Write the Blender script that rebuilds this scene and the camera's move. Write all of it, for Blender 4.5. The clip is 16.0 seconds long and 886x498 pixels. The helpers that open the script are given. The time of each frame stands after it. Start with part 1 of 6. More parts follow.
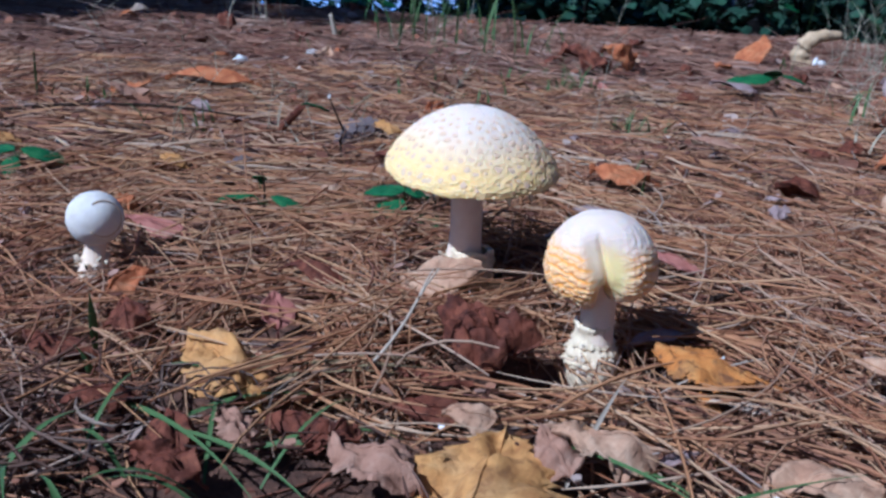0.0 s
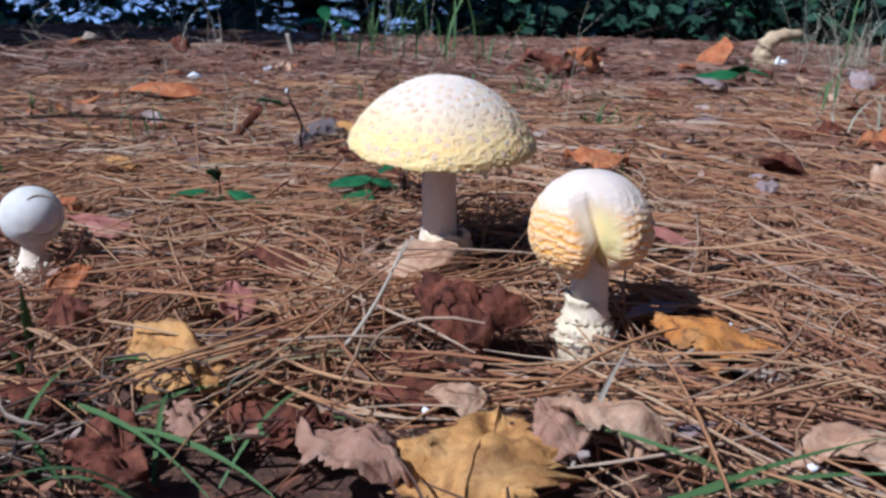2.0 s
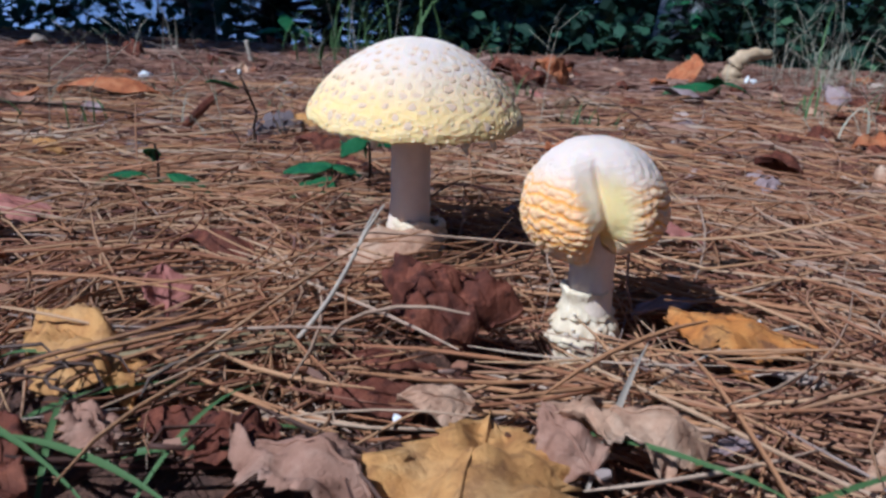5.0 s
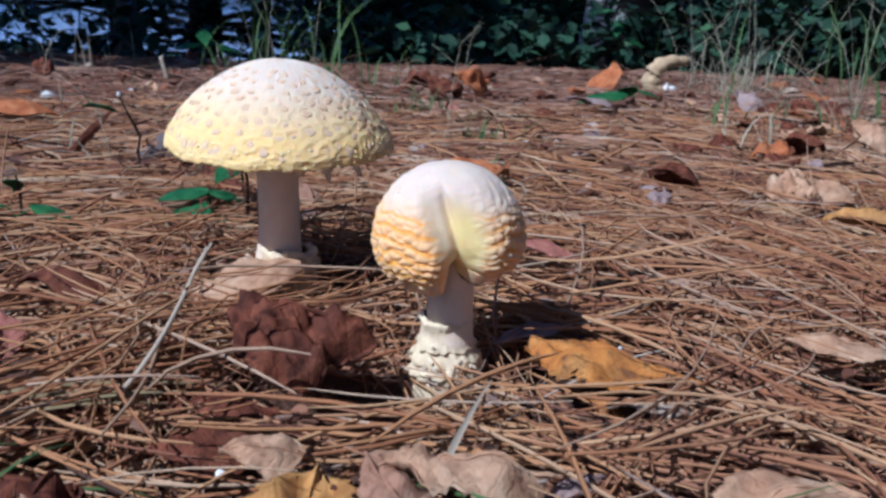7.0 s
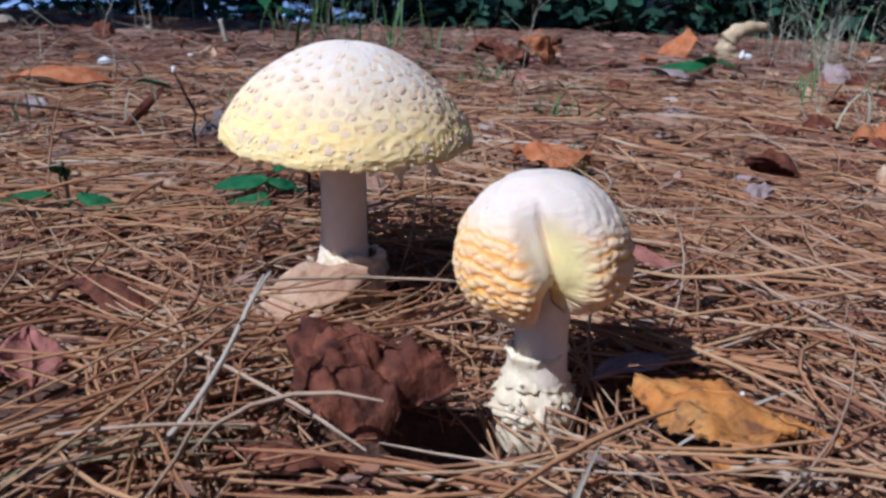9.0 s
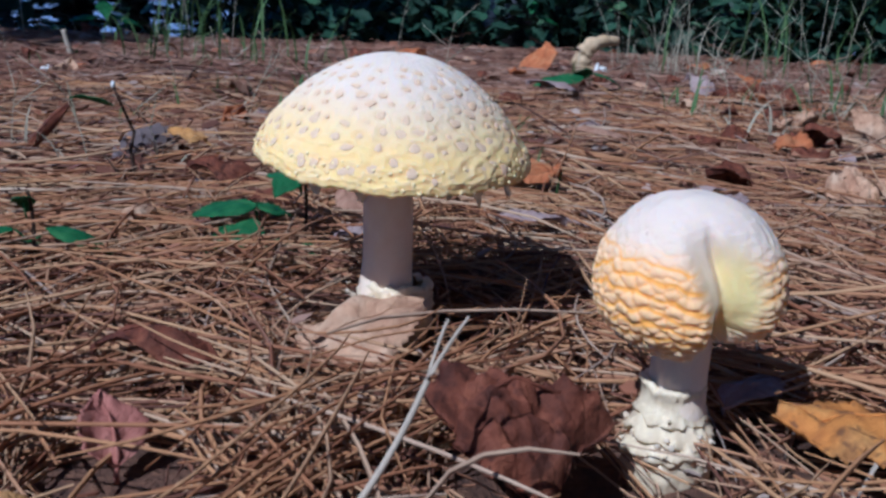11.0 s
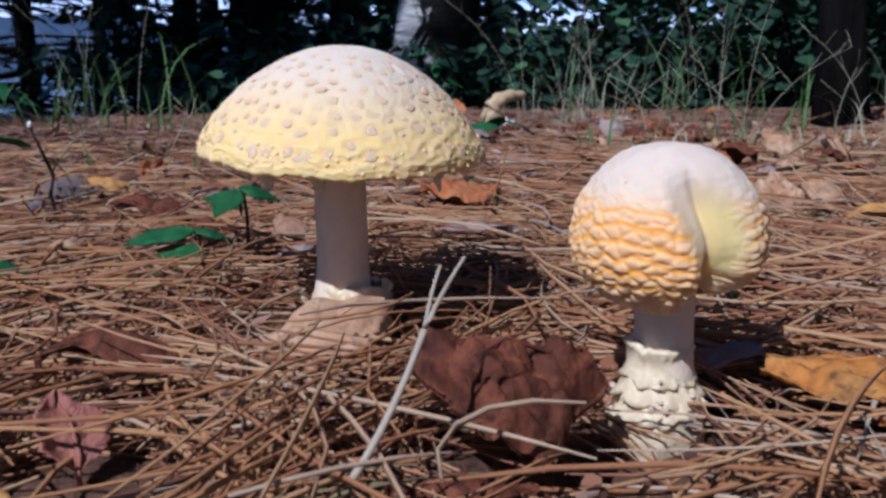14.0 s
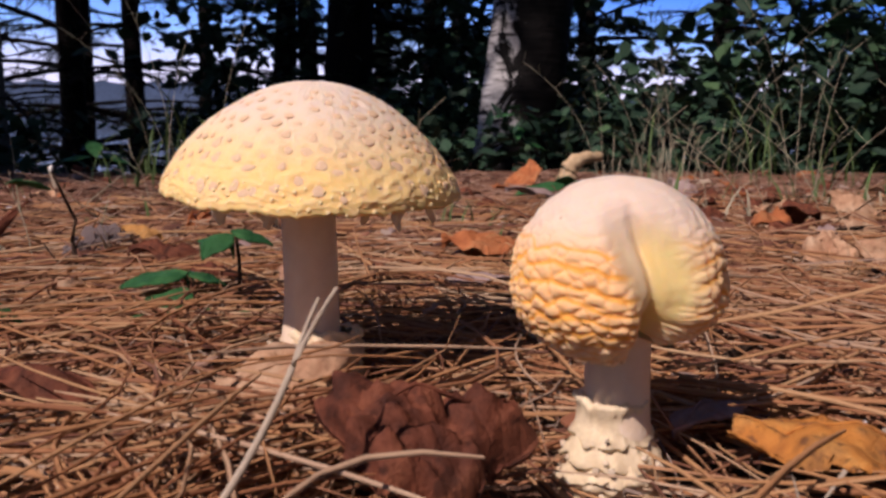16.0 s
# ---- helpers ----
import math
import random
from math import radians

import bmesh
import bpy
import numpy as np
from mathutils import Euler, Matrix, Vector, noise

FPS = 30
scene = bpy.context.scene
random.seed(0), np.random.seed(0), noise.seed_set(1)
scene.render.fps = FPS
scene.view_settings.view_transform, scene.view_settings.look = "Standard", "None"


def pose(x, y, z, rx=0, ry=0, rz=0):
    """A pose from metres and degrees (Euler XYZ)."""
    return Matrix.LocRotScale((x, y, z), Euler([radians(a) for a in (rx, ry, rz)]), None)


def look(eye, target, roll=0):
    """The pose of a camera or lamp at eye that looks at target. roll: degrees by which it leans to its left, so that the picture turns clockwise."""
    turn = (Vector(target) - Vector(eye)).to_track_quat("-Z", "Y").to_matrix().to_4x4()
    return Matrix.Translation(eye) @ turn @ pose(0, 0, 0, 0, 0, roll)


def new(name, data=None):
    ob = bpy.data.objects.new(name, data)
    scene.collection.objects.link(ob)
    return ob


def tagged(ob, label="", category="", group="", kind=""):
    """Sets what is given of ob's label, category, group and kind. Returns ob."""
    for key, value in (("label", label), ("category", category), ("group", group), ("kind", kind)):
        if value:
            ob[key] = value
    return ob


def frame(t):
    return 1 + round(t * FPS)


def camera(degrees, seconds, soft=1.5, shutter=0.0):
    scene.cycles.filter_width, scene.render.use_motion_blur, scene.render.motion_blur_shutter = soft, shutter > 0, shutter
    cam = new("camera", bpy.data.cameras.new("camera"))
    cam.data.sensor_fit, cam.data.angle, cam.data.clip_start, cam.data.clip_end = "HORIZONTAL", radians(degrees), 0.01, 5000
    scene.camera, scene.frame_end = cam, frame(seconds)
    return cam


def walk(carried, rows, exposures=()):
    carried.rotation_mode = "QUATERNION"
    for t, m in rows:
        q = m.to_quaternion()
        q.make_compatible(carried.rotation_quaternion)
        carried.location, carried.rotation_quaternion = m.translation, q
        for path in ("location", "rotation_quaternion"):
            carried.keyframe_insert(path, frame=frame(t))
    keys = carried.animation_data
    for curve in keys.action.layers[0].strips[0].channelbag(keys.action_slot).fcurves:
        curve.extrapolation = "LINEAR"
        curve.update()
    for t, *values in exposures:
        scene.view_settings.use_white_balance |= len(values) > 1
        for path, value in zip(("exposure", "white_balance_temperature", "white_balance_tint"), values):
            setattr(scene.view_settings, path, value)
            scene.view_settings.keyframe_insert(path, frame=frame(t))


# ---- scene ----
cam = camera(50.5, 16.0, 2.8)
PATH = [
    (0, (0.01, 0.03, 0.169), (0.028, 1.926, -0.465), 3.4),
    (0.5, (0.006, 0.034, 0.167), (0.077, 1.941, -0.432), 3.3),
    (1, (0.008, 0.046, 0.161), (0.109, 1.955, -0.428), 2.4),
    (1.5, (0.008, 0.052, 0.146), (0.074, 1.962, -0.444), 1.5),
    (2, (0.009, 0.058, 0.137), (0.092, 1.973, -0.434), 1.2),
    (2.5, (0.028, 0.058, 0.13), (0.109, 1.977, -0.426), 0.7),
    (3, (0.038, 0.065, 0.12), (0.108, 1.985, -0.436), 0.3),
    (3.5, (0.03, 0.078, 0.113), (0.1, 1.997, -0.447), 0.4),
    (4, (0.019, 0.085, 0.108), (0.127, 2.016, -0.404), 1.4),
    (4.2, (0.016, 0.089, 0.106), (0.126, 2.017, -0.412), 1.6),
    (6.3, (0.0, 0.13, 0.108), (0.298, 2.042, -0.397), 4.1),
    (6.5, (0.008, 0.128, 0.108), (0.298, 2.041, -0.401), 3.4),
    (7, (0.035, 0.12, 0.111), (0.326, 2.037, -0.38), 1.9),
    (7.5, (0.056, 0.118, 0.112), (0.248, 2.041, -0.401), 0.7),
    (8, (0.069, 0.127, 0.111), (0.149, 2.057, -0.408), 0.5),
    (8.5, (0.057, 0.146, 0.115), (0.138, 2.065, -0.442), 1.3),
    (9, (0.031, 0.162, 0.116), (0.206, 2.07, -0.457), 2.1),
    (9.2, (0.021, 0.168, 0.115), (0.246, 2.072, -0.454), 1.9),
    (11.3, (-0.047, 0.201, 0.111), (0.568, 2.03, -0.415), 3.6),
    (11.5, (-0.052, 0.203, 0.111), (0.621, 2.01, -0.418), 4.1),
    (12, (-0.065, 0.208, 0.105), (0.751, 1.967, -0.387), 4.9),
    (12.5, (-0.069, 0.209, 0.099), (0.801, 1.954, -0.347), 4.1),
    (13, (-0.067, 0.209, 0.092), (0.77, 1.973, -0.339), 3.1),
    (13.5, (-0.06, 0.208, 0.092), (0.732, 1.998, -0.315), 1.4),
    (14, (-0.051, 0.206, 0.085), (0.673, 2.032, -0.291), 0.1),
    (14.5, (-0.045, 0.211, 0.079), (0.63, 2.071, -0.21), -0.2),
    (15, (-0.04, 0.214, 0.071), (0.61, 2.091, -0.163), 0.4),
    (15.5, (-0.028, 0.213, 0.075), (0.599, 2.099, -0.151), 0.7),
    (16, (-0.012, 0.208, 0.077), (0.528, 2.118, -0.165), 0.4),
]
EXPOSURES = [(0, -0.08, 3980, 14), (0.6, -0.03, 4300, 14), (3.5, 0.02, 4220, 14), (4.1, -0.06, 4220, 14), (6.5, -0.20, 4200, 14), (7.5, -0.05, 4330, 14), (8.0, -0.05, 4300, 14), (9.2, -0.12, 4230, 14), (12.0, -0.38, 4080, 14), (13.6, -0.34, 4250, 16), (14.5, -0.40, 4850, 22), (15.0, -0.42, 5500, 31), (16, -0.38, 5600, 32)]
walk(cam, [(t, look(eye, target, roll)) for t, eye, target, roll in PATH], EXPOSURES)
cam.data.dof.use_dof = True
cam.data.dof.focus_distance = 0.34
cam.data.dof.aperture_fstop = 55.0

# ---- light ----
SUN_TO = Vector((0.74, 0.56, -1.0)).normalized()
world = bpy.data.worlds.new("sky")
scene.world = world
world.use_nodes = True
wn = world.node_tree
sky = wn.nodes.new("ShaderNodeTexSky")
sky.sky_type = "NISHITA"
sky.sun_disc = False
sky.sun_elevation = math.asin(-SUN_TO.z)
sky.sun_rotation = math.atan2(-SUN_TO.x, -SUN_TO.y)
sky.altitude, sky.air_density, sky.dust_density = 200, 1.0, 0.4
wn.nodes["Background"].inputs["Strength"].default_value = 0.045
wn.links.new(sky.outputs[0], wn.nodes["Background"].inputs["Color"])
sun = new("sun", bpy.data.lights.new("sun", "SUN"))
sun.data.energy, sun.data.angle, sun.data.color = 5.6, radians(0.6), (1.0, 0.85, 0.62)
sun.rotation_mode = "QUATERNION"
sun.rotation_quaternion = SUN_TO.to_track_quat("-Z", "Y")
sun.location = (-4, -4, 6)


# ---- materials ----
class Nodes:
    """A small wrapper to write node materials."""

    def __init__(self, name):
        self.m = bpy.data.materials.new(name)
        self.m.use_nodes = True
        self.t = self.m.node_tree
        self.bsdf = self.t.nodes["Principled BSDF"]

    def add(self, kind, **inputs):
        n = self.t.nodes.new(kind)
        for key, value in inputs.items():
            self.put(n.inputs[key.replace("_", " ")], value)
        return n

    def put(self, socket, value):
        if isinstance(value, bpy.types.NodeSocket):
            self.t.links.new(value, socket)
        else:
            socket.default_value = value

    def noise(self, scale, detail=4.0, rough=0.55, vector=None, distortion=0.0):
        n = self.add("ShaderNodeTexNoise", Scale=scale, Detail=detail, Roughness=rough, Distortion=distortion)
        if vector is not None:
            self.put(n.inputs["Vector"], vector)
        return n.outputs["Fac"]

    def coord(self, which="Object"):
        return self.t.nodes.new("ShaderNodeTexCoord").outputs[which]

    def ramp(self, fac, *stops):
        n = self.t.nodes.new("ShaderNodeValToRGB")
        while len(n.color_ramp.elements) < len(stops):
            n.color_ramp.elements.new(0.5)
        for e, (p, c) in zip(n.color_ramp.elements, stops):
            e.position, e.color = p, (*c, 1.0)
        self.put(n.inputs[0], fac)
        return n.outputs[0]

    def mix(self, fac, a, b, blend="MIX"):
        n = self.t.nodes.new("ShaderNodeMix")
        n.data_type, n.blend_type = "RGBA", blend
        self.put(n.inputs[0], fac)
        for socket, v in ((n.inputs[6], a), (n.inputs[7], b)):
            self.put(socket, (*v, 1.0) if isinstance(v, tuple) and len(v) == 3 else v)
        return n.outputs[2]

    def math(self, op, a, b=0.0):
        n = self.t.nodes.new("ShaderNodeMath")
        n.operation = op
        self.put(n.inputs[0], a)
        self.put(n.inputs[1], b)
        return n.outputs[0]

    def attr(self, name):
        n = self.t.nodes.new("ShaderNodeAttribute")
        n.attribute_name = name
        return n.outputs["Fac"]

    def island(self):
        return self.t.nodes.new("ShaderNodeNewGeometry").outputs["Random Per Island"]

    def rand(self):
        return self.t.nodes.new("ShaderNodeObjectInfo").outputs["Random"]

    def bump(self, height, strength, distance):
        n = self.add("ShaderNodeBump", Strength=strength, Distance=distance)
        self.put(n.inputs["Height"], height)
        self.put(self.bsdf.inputs["Normal"], n.outputs[0])

    def done(self, color, rough=0.6, **more):
        self.put(self.bsdf.inputs["Base Color"], (*color, 1.0) if isinstance(color, tuple) else color)
        self.put(self.bsdf.inputs["Roughness"], rough)
        for key, value in more.items():
            self.put(self.bsdf.inputs[key.replace("_", " ")], value)
        return self.m


def needle_material(name, *stops):
    n = Nodes(name)
    base = n.ramp(n.island(), *stops)
    streak = n.noise(90.0, 3.0, 0.6, n.coord())
    col = n.mix(n.math("MULTIPLY", streak, 0.45), base, (0.13, 0.055, 0.03))
    patch = n.ramp(n.noise(7.0, 3.0, 0.6, n.coord()), (0.38, (0, 0, 0)), (0.66, (1, 1, 1)))
    col = n.mix(n.math("MULTIPLY", patch, 0.35), col, (0.30, 0.12, 0.06))
    grey = n.ramp(n.noise(11.0, 4.0, 0.6, n.coord()), (0.55, (0, 0, 0)), (0.72, (1, 1, 1)))
    col = n.mix(n.math("MULTIPLY", grey, 0.2), col, (0.36, 0.28, 0.20))
    n.bump(n.noise(900.0, 2.0, 0.5, n.coord()), 0.3, 0.0004)
    return n.done(col, 0.62, Specular_IOR_Level=0.2)


NEEDLE = needle_material("dry_pine_needle", (0.0, (0.070, 0.031, 0.024)), (0.2, (0.180, 0.078, 0.048)), (0.45, (0.390, 0.190, 0.092)),
                         (0.7, (0.530, 0.300, 0.150)), (0.86, (0.640, 0.445, 0.260)), (1.0, (0.400, 0.330, 0.270)))
FAR_NEEDLE = needle_material("far_pine_needle", (0.0, (0.055, 0.032, 0.027)), (0.3, (0.155, 0.082, 0.058)), (0.6, (0.31, 0.172, 0.108)),
                             (0.85, (0.45, 0.285, 0.19)), (1.0, (0.42, 0.33, 0.26)))


def soil_material():
    n = Nodes("needle_duff")
    c = n.coord()
    fine = n.noise(160.0, 6.0, 0.65, c)
    wide = n.noise(5.0, 4.0, 0.6, c)
    col = n.ramp(fine, (0.25, (0.018, 0.010, 0.007)), (0.5, (0.09, 0.04, 0.02)), (0.75, (0.24, 0.115, 0.055)))
    col = n.mix(n.math("MULTIPLY", wide, 0.5), col, (0.16, 0.075, 0.04))
    n.bump(fine, 0.9, 0.006)
    return n.done(col, 0.9)


SOIL = soil_material()


def leaf_material(name, low, mid, high, spot=(0.10, 0.04, 0.02), spots=0.35, rough=0.55):
    n = Nodes(name)
    c, uv = n.coord(), n.coord("UV")
    blotch = n.noise(60.0, 5.0, 0.6, c, 0.6)
    col = n.ramp(blotch, (0.32, low), (0.5, mid), (0.66, high))
    speck = n.ramp(n.noise(230.0, 3.0, 0.5, c), (0.56, (0, 0, 0)), (0.66, (1, 1, 1)))
    col = n.mix(n.math("MULTIPLY", speck, spots), col, spot)
    big = n.ramp(n.noise(45.0, 5.0, 0.7, c), (0.47, (0, 0, 0)), (0.62, (1, 1, 1)))
    col = n.mix(n.math("MULTIPLY", big, spots * 0.8), col, spot)
    sep = n.add("ShaderNodeSeparateXYZ", Vector=uv)
    u = n.math("ABSOLUTE", n.math("SUBTRACT", sep.outputs[0], 0.5))
    v = n.math("SUBTRACT", n.math("MULTIPLY", sep.outputs[1], 8.0), n.math("MULTIPLY", u, 5.0))
    vein = n.math("ABSOLUTE", n.math("SUBTRACT", n.math("FRACT", v), 0.5))
    vein = n.math("POWER", n.math("MULTIPLY", vein, 2.0), 7.0)
    col = n.mix(n.math("MULTIPLY", vein, 0.10), col, low)
    n.bump(n.math("ADD", n.math("MULTIPLY", vein, -0.10), n.noise(170.0, 6.0, 0.7, c)), 0.9, 0.0016)
    return n.done(col, rough + 0.15, Specular_IOR_Level=0.15)


LEAF_YELLOW = leaf_material("ochre_leaf", (0.36, 0.165, 0.045), (0.56, 0.29, 0.08), (0.63, 0.37, 0.13), (0.20, 0.09, 0.035), 0.5)
LEAF_ORANGE = leaf_material("orange_leaf", (0.34, 0.125, 0.025), (0.53, 0.215, 0.04), (0.60, 0.30, 0.075), (0.14, 0.065, 0.03), 0.8)
LEAF_TAN = leaf_material("tan_leaf", (0.38, 0.20, 0.11), (0.54, 0.33, 0.19), (0.63, 0.44, 0.28), spots=0.3)
LEAF_PINK = leaf_material("pinkish_leaf", (0.26, 0.135, 0.08), (0.38, 0.21, 0.13), (0.46, 0.29, 0.19), spots=0.35)
LEAF_RED = leaf_material("red_brown_leaf", (0.27, 0.095, 0.07), (0.40, 0.16, 0.115), (0.48, 0.22, 0.16), spots=0.15)
LEAF_DARK = leaf_material("dark_brown_leaf", (0.06, 0.020, 0.012), (0.165, 0.052, 0.026), (0.32, 0.115, 0.055), (0.035, 0.013, 0.009), 0.7)
LEAF_RUST = leaf_material("rust_leaf", (0.30, 0.09, 0.03), (0.44, 0.15, 0.05), (0.52, 0.23, 0.09), spots=0.25)
LEAF_PALE = leaf_material("bleached_leaf", (0.40, 0.28, 0.19), (0.52, 0.40, 0.29), (0.60, 0.48, 0.37), spots=0.15)
LEAF_MAUVE = leaf_material("mauve_leaf", (0.25, 0.165, 0.145), (0.35, 0.25, 0.225), (0.42, 0.32, 0.29), spots=0.15)
LEAF_GREEN = leaf_material("green_leaf", (0.018, 0.065, 0.02), (0.030, 0.115, 0.035), (0.06, 0.17, 0.05), (0.015, 0.05, 0.015), 0.2, 0.45)


def grass_material(name, *stops):
    n = Nodes(name)
    col = n.ramp(n.island(), *stops)
    col = n.mix(n.math("MULTIPLY", n.noise(40.0, 3.0, 0.5, n.coord()), 0.25), col, (0.10, 0.11, 0.05))
    return n.done(col, 0.55, Specular_IOR_Level=0.15)


GRASS = grass_material("green_grass", (0.0, (0.040, 0.085, 0.022)), (0.45, (0.065, 0.115, 0.032)), (0.75, (0.10, 0.16, 0.048)), (1.0, (0.20, 0.20, 0.09)))
DRY_GRASS = grass_material("dry_grass", (0.0, (0.20, 0.17, 0.10)), (0.5, (0.38, 0.33, 0.22)), (0.85, (0.54, 0.48, 0.36)), (1.0, (0.10, 0.15, 0.05)))
STRAW = grass_material("pale_straw", (0.0, (0.42, 0.33, 0.23)), (1.0, (0.56, 0.46, 0.35)))
YELLOW_GRASS = grass_material("yellowed_grass", (0.0, (0.16, 0.13, 0.05)), (0.5, (0.27, 0.20, 0.09)), (1.0, (0.36, 0.27, 0.16)))
FOLIAGE = grass_material("shrub_foliage", (0.0, (0.007, 0.024, 0.018)), (0.5, (0.013, 0.042, 0.027)), (0.9, (0.028, 0.076, 0.040)), (1.0, (0.065, 0.13, 0.052)))
CONIFER = grass_material("conifer_needles", (0.0, (0.008, 0.020, 0.012)), (0.6, (0.013, 0.032, 0.016)), (1.0, (0.024, 0.044, 0.022)))


def bark_material(name, dark, light, scale):
    n = Nodes(name)
    c = n.coord()
    stretch = n.add("ShaderNodeMapping", Vector=c)
    stretch.inputs["Scale"].default_value = (1.0, 1.0, 0.22)
    f = n.noise(scale, 6.0, 0.65, stretch.outputs[0], 0.4)
    n.bump(f, 1.0, 0.02)
    return n.done(n.ramp(f, (0.3, dark), (0.7, light)), 0.9, Specular_IOR_Level=0.08)


# Near black: the shade of the wood is put into this bark colour.
SHADE_BARK = bark_material("shaded_conifer_bark", (0.003, 0.0025, 0.0025), (0.012, 0.0095, 0.0085), 30.0)
# Brighter copy of the bark, its colour standing for light on one trunk.
LIT_BARK = bark_material("grey_lit_bark", (0.06, 0.055, 0.05), (0.20, 0.185, 0.165), 24.0)
TWIG = bark_material("dark_twig", (0.03, 0.02, 0.015), (0.12, 0.075, 0.05), 120.0)


def birch_material():
    n = Nodes("birch_bark")
    c = n.coord()
    f = n.noise(9.0, 5.0, 0.7, c, 0.8)
    lines = n.add("ShaderNodeMapping", Vector=c)
    lines.inputs["Scale"].default_value = (6.0, 6.0, 60.0)
    fine = n.noise(1.6, 4.0, 0.6, lines.outputs[0])
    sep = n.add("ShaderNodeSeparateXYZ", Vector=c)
    # White towards -x and upwards, dark on the other side and at the foot.
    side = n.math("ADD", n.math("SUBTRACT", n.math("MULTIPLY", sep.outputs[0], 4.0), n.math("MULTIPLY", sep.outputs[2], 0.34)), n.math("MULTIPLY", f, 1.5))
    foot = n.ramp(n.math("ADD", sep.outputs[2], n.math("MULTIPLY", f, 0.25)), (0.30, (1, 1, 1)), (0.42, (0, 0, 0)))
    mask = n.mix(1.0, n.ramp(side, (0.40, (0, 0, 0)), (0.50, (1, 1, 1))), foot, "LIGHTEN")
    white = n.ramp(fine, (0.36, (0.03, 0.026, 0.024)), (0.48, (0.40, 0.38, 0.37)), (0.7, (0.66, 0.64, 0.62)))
    # Dark bark lowered to near black, shade included in the colour.
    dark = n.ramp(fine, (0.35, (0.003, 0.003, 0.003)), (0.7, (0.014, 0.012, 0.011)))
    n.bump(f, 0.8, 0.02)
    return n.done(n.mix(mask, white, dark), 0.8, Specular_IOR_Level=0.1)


BIRCH = birch_material()


def cap_material():
    n = Nodes("warty_cream_cap")
    c = n.coord()
    low = n.attr("low")
    mottled = n.noise(120.0, 5.0, 0.6, c)
    broad = n.noise(35.0, 3.0, 0.5, c)
    yellow = n.math("MULTIPLY", low, n.math("ADD", 0.55, n.math("MULTIPLY", broad, 0.8)))
    col = n.mix(yellow, (0.80, 0.66, 0.53), (0.95, 0.66, 0.22))
    col = n.mix(n.math("MULTIPLY", n.attr("stain"), n.math("ADD", 0.15, n.math("MULTIPLY", broad, 0.6))), col, (0.80, 0.52, 0.24))
    col = n.mix(n.math("MULTIPLY", n.attr("knob"), 0.5), col, (0.84, 0.70, 0.48))
    col = n.mix(n.math("MULTIPLY", mottled, 0.2), col, (0.66, 0.44, 0.28))
    n.bump(n.noise(420.0, 4.0, 0.6, c), 0.5, 0.0006)
    return n.done(col, 0.75, Subsurface_Weight=0.3, Subsurface_Radius=(0.006, 0.004, 0.002), Subsurface_Scale=0.5, Specular_IOR_Level=0.25)


CAP = cap_material()


def button_material():
    n = Nodes("cracked_orange_cap")
    c = n.coord()
    crack, groove, low = n.attr("crack"), n.attr("groove"), n.attr("low")
    grain = n.noise(260.0, 4.0, 0.6, c)
    pale = n.mix(low, (0.79, 0.64, 0.51), (0.88, 0.68, 0.46))
    col = n.mix(crack, pale, (0.94, 0.42, 0.04))
    col = n.mix(groove, col, (0.94, 0.74, 0.28))
    col = n.mix(n.math("MULTIPLY", grain, 0.2), col, (0.62, 0.42, 0.28))
    n.bump(grain, 0.5, 0.0007)
    return n.done(col, 0.75, Subsurface_Weight=0.3, Subsurface_Radius=(0.006, 0.004, 0.002), Subsurface_Scale=0.5, Specular_IOR_Level=0.25)


BUTTON = button_material()


def flesh(name, a, b, scale=150.0, strength=0.6):
    n = Nodes(name)
    f = n.noise(scale, 5.0, 0.6, n.coord())
    n.bump(f, strength, 0.001)
    return n.done(n.ramp(f, (0.3, a), (0.7, b)), 0.75, Subsurface_Weight=0.08, Subsurface_Radius=(0.005, 0.004, 0.002), Subsurface_Scale=0.5, Specular_IOR_Level=0.25)


STALK = flesh("cream_stalk", (0.80, 0.61, 0.42), (0.88, 0.71, 0.52))
VOLVA = flesh("scaly_volva", (0.66, 0.51, 0.31), (0.88, 0.73, 0.48), 260.0, 0.6)
WART = flesh("tan_wart", (0.74, 0.50, 0.29), (0.80, 0.58, 0.38), 1.5, 0.05)
PIT = flesh("brown_fleck", (0.48, 0.31, 0.18), (0.60, 0.42, 0.27), 1.5, 0.05)
GRAIN = flesh("rim_granule", (0.88, 0.66, 0.30), (0.90, 0.72, 0.40), 1.5, 0.1)
CRUMB = flesh("volva_crumb", (0.58, 0.45, 0.30), (0.80, 0.68, 0.50), 1.5, 0.1)
SCRAP = flesh("white_scrap_flesh", (0.70, 0.68, 0.64), (0.84, 0.82, 0.78), 1.5, 0.1)
GILL = flesh("pale_gills", (0.66, 0.58, 0.46), (0.78, 0.70, 0.58))
WHITE = flesh("white_flesh", (0.72, 0.70, 0.66), (0.84, 0.82, 0.78))
BALL = flesh("white_button_skin", (0.60, 0.53, 0.45), (0.74, 0.68, 0.60), 90.0, 0.5)
OLD = flesh("old_beige_flesh", (0.40, 0.27, 0.14), (0.62, 0.46, 0.27), 60.0)
CONE = flesh("grey_cone_scale", (0.10, 0.075, 0.07), (0.26, 0.20, 0.19), 200.0)


def water_material():
    n = Nodes("lake_water")
    n.bump(n.noise(1.2, 3.0, 0.5, n.coord()), 0.25, 0.05)
    return n.done((0.02, 0.03, 0.045), 0.12)


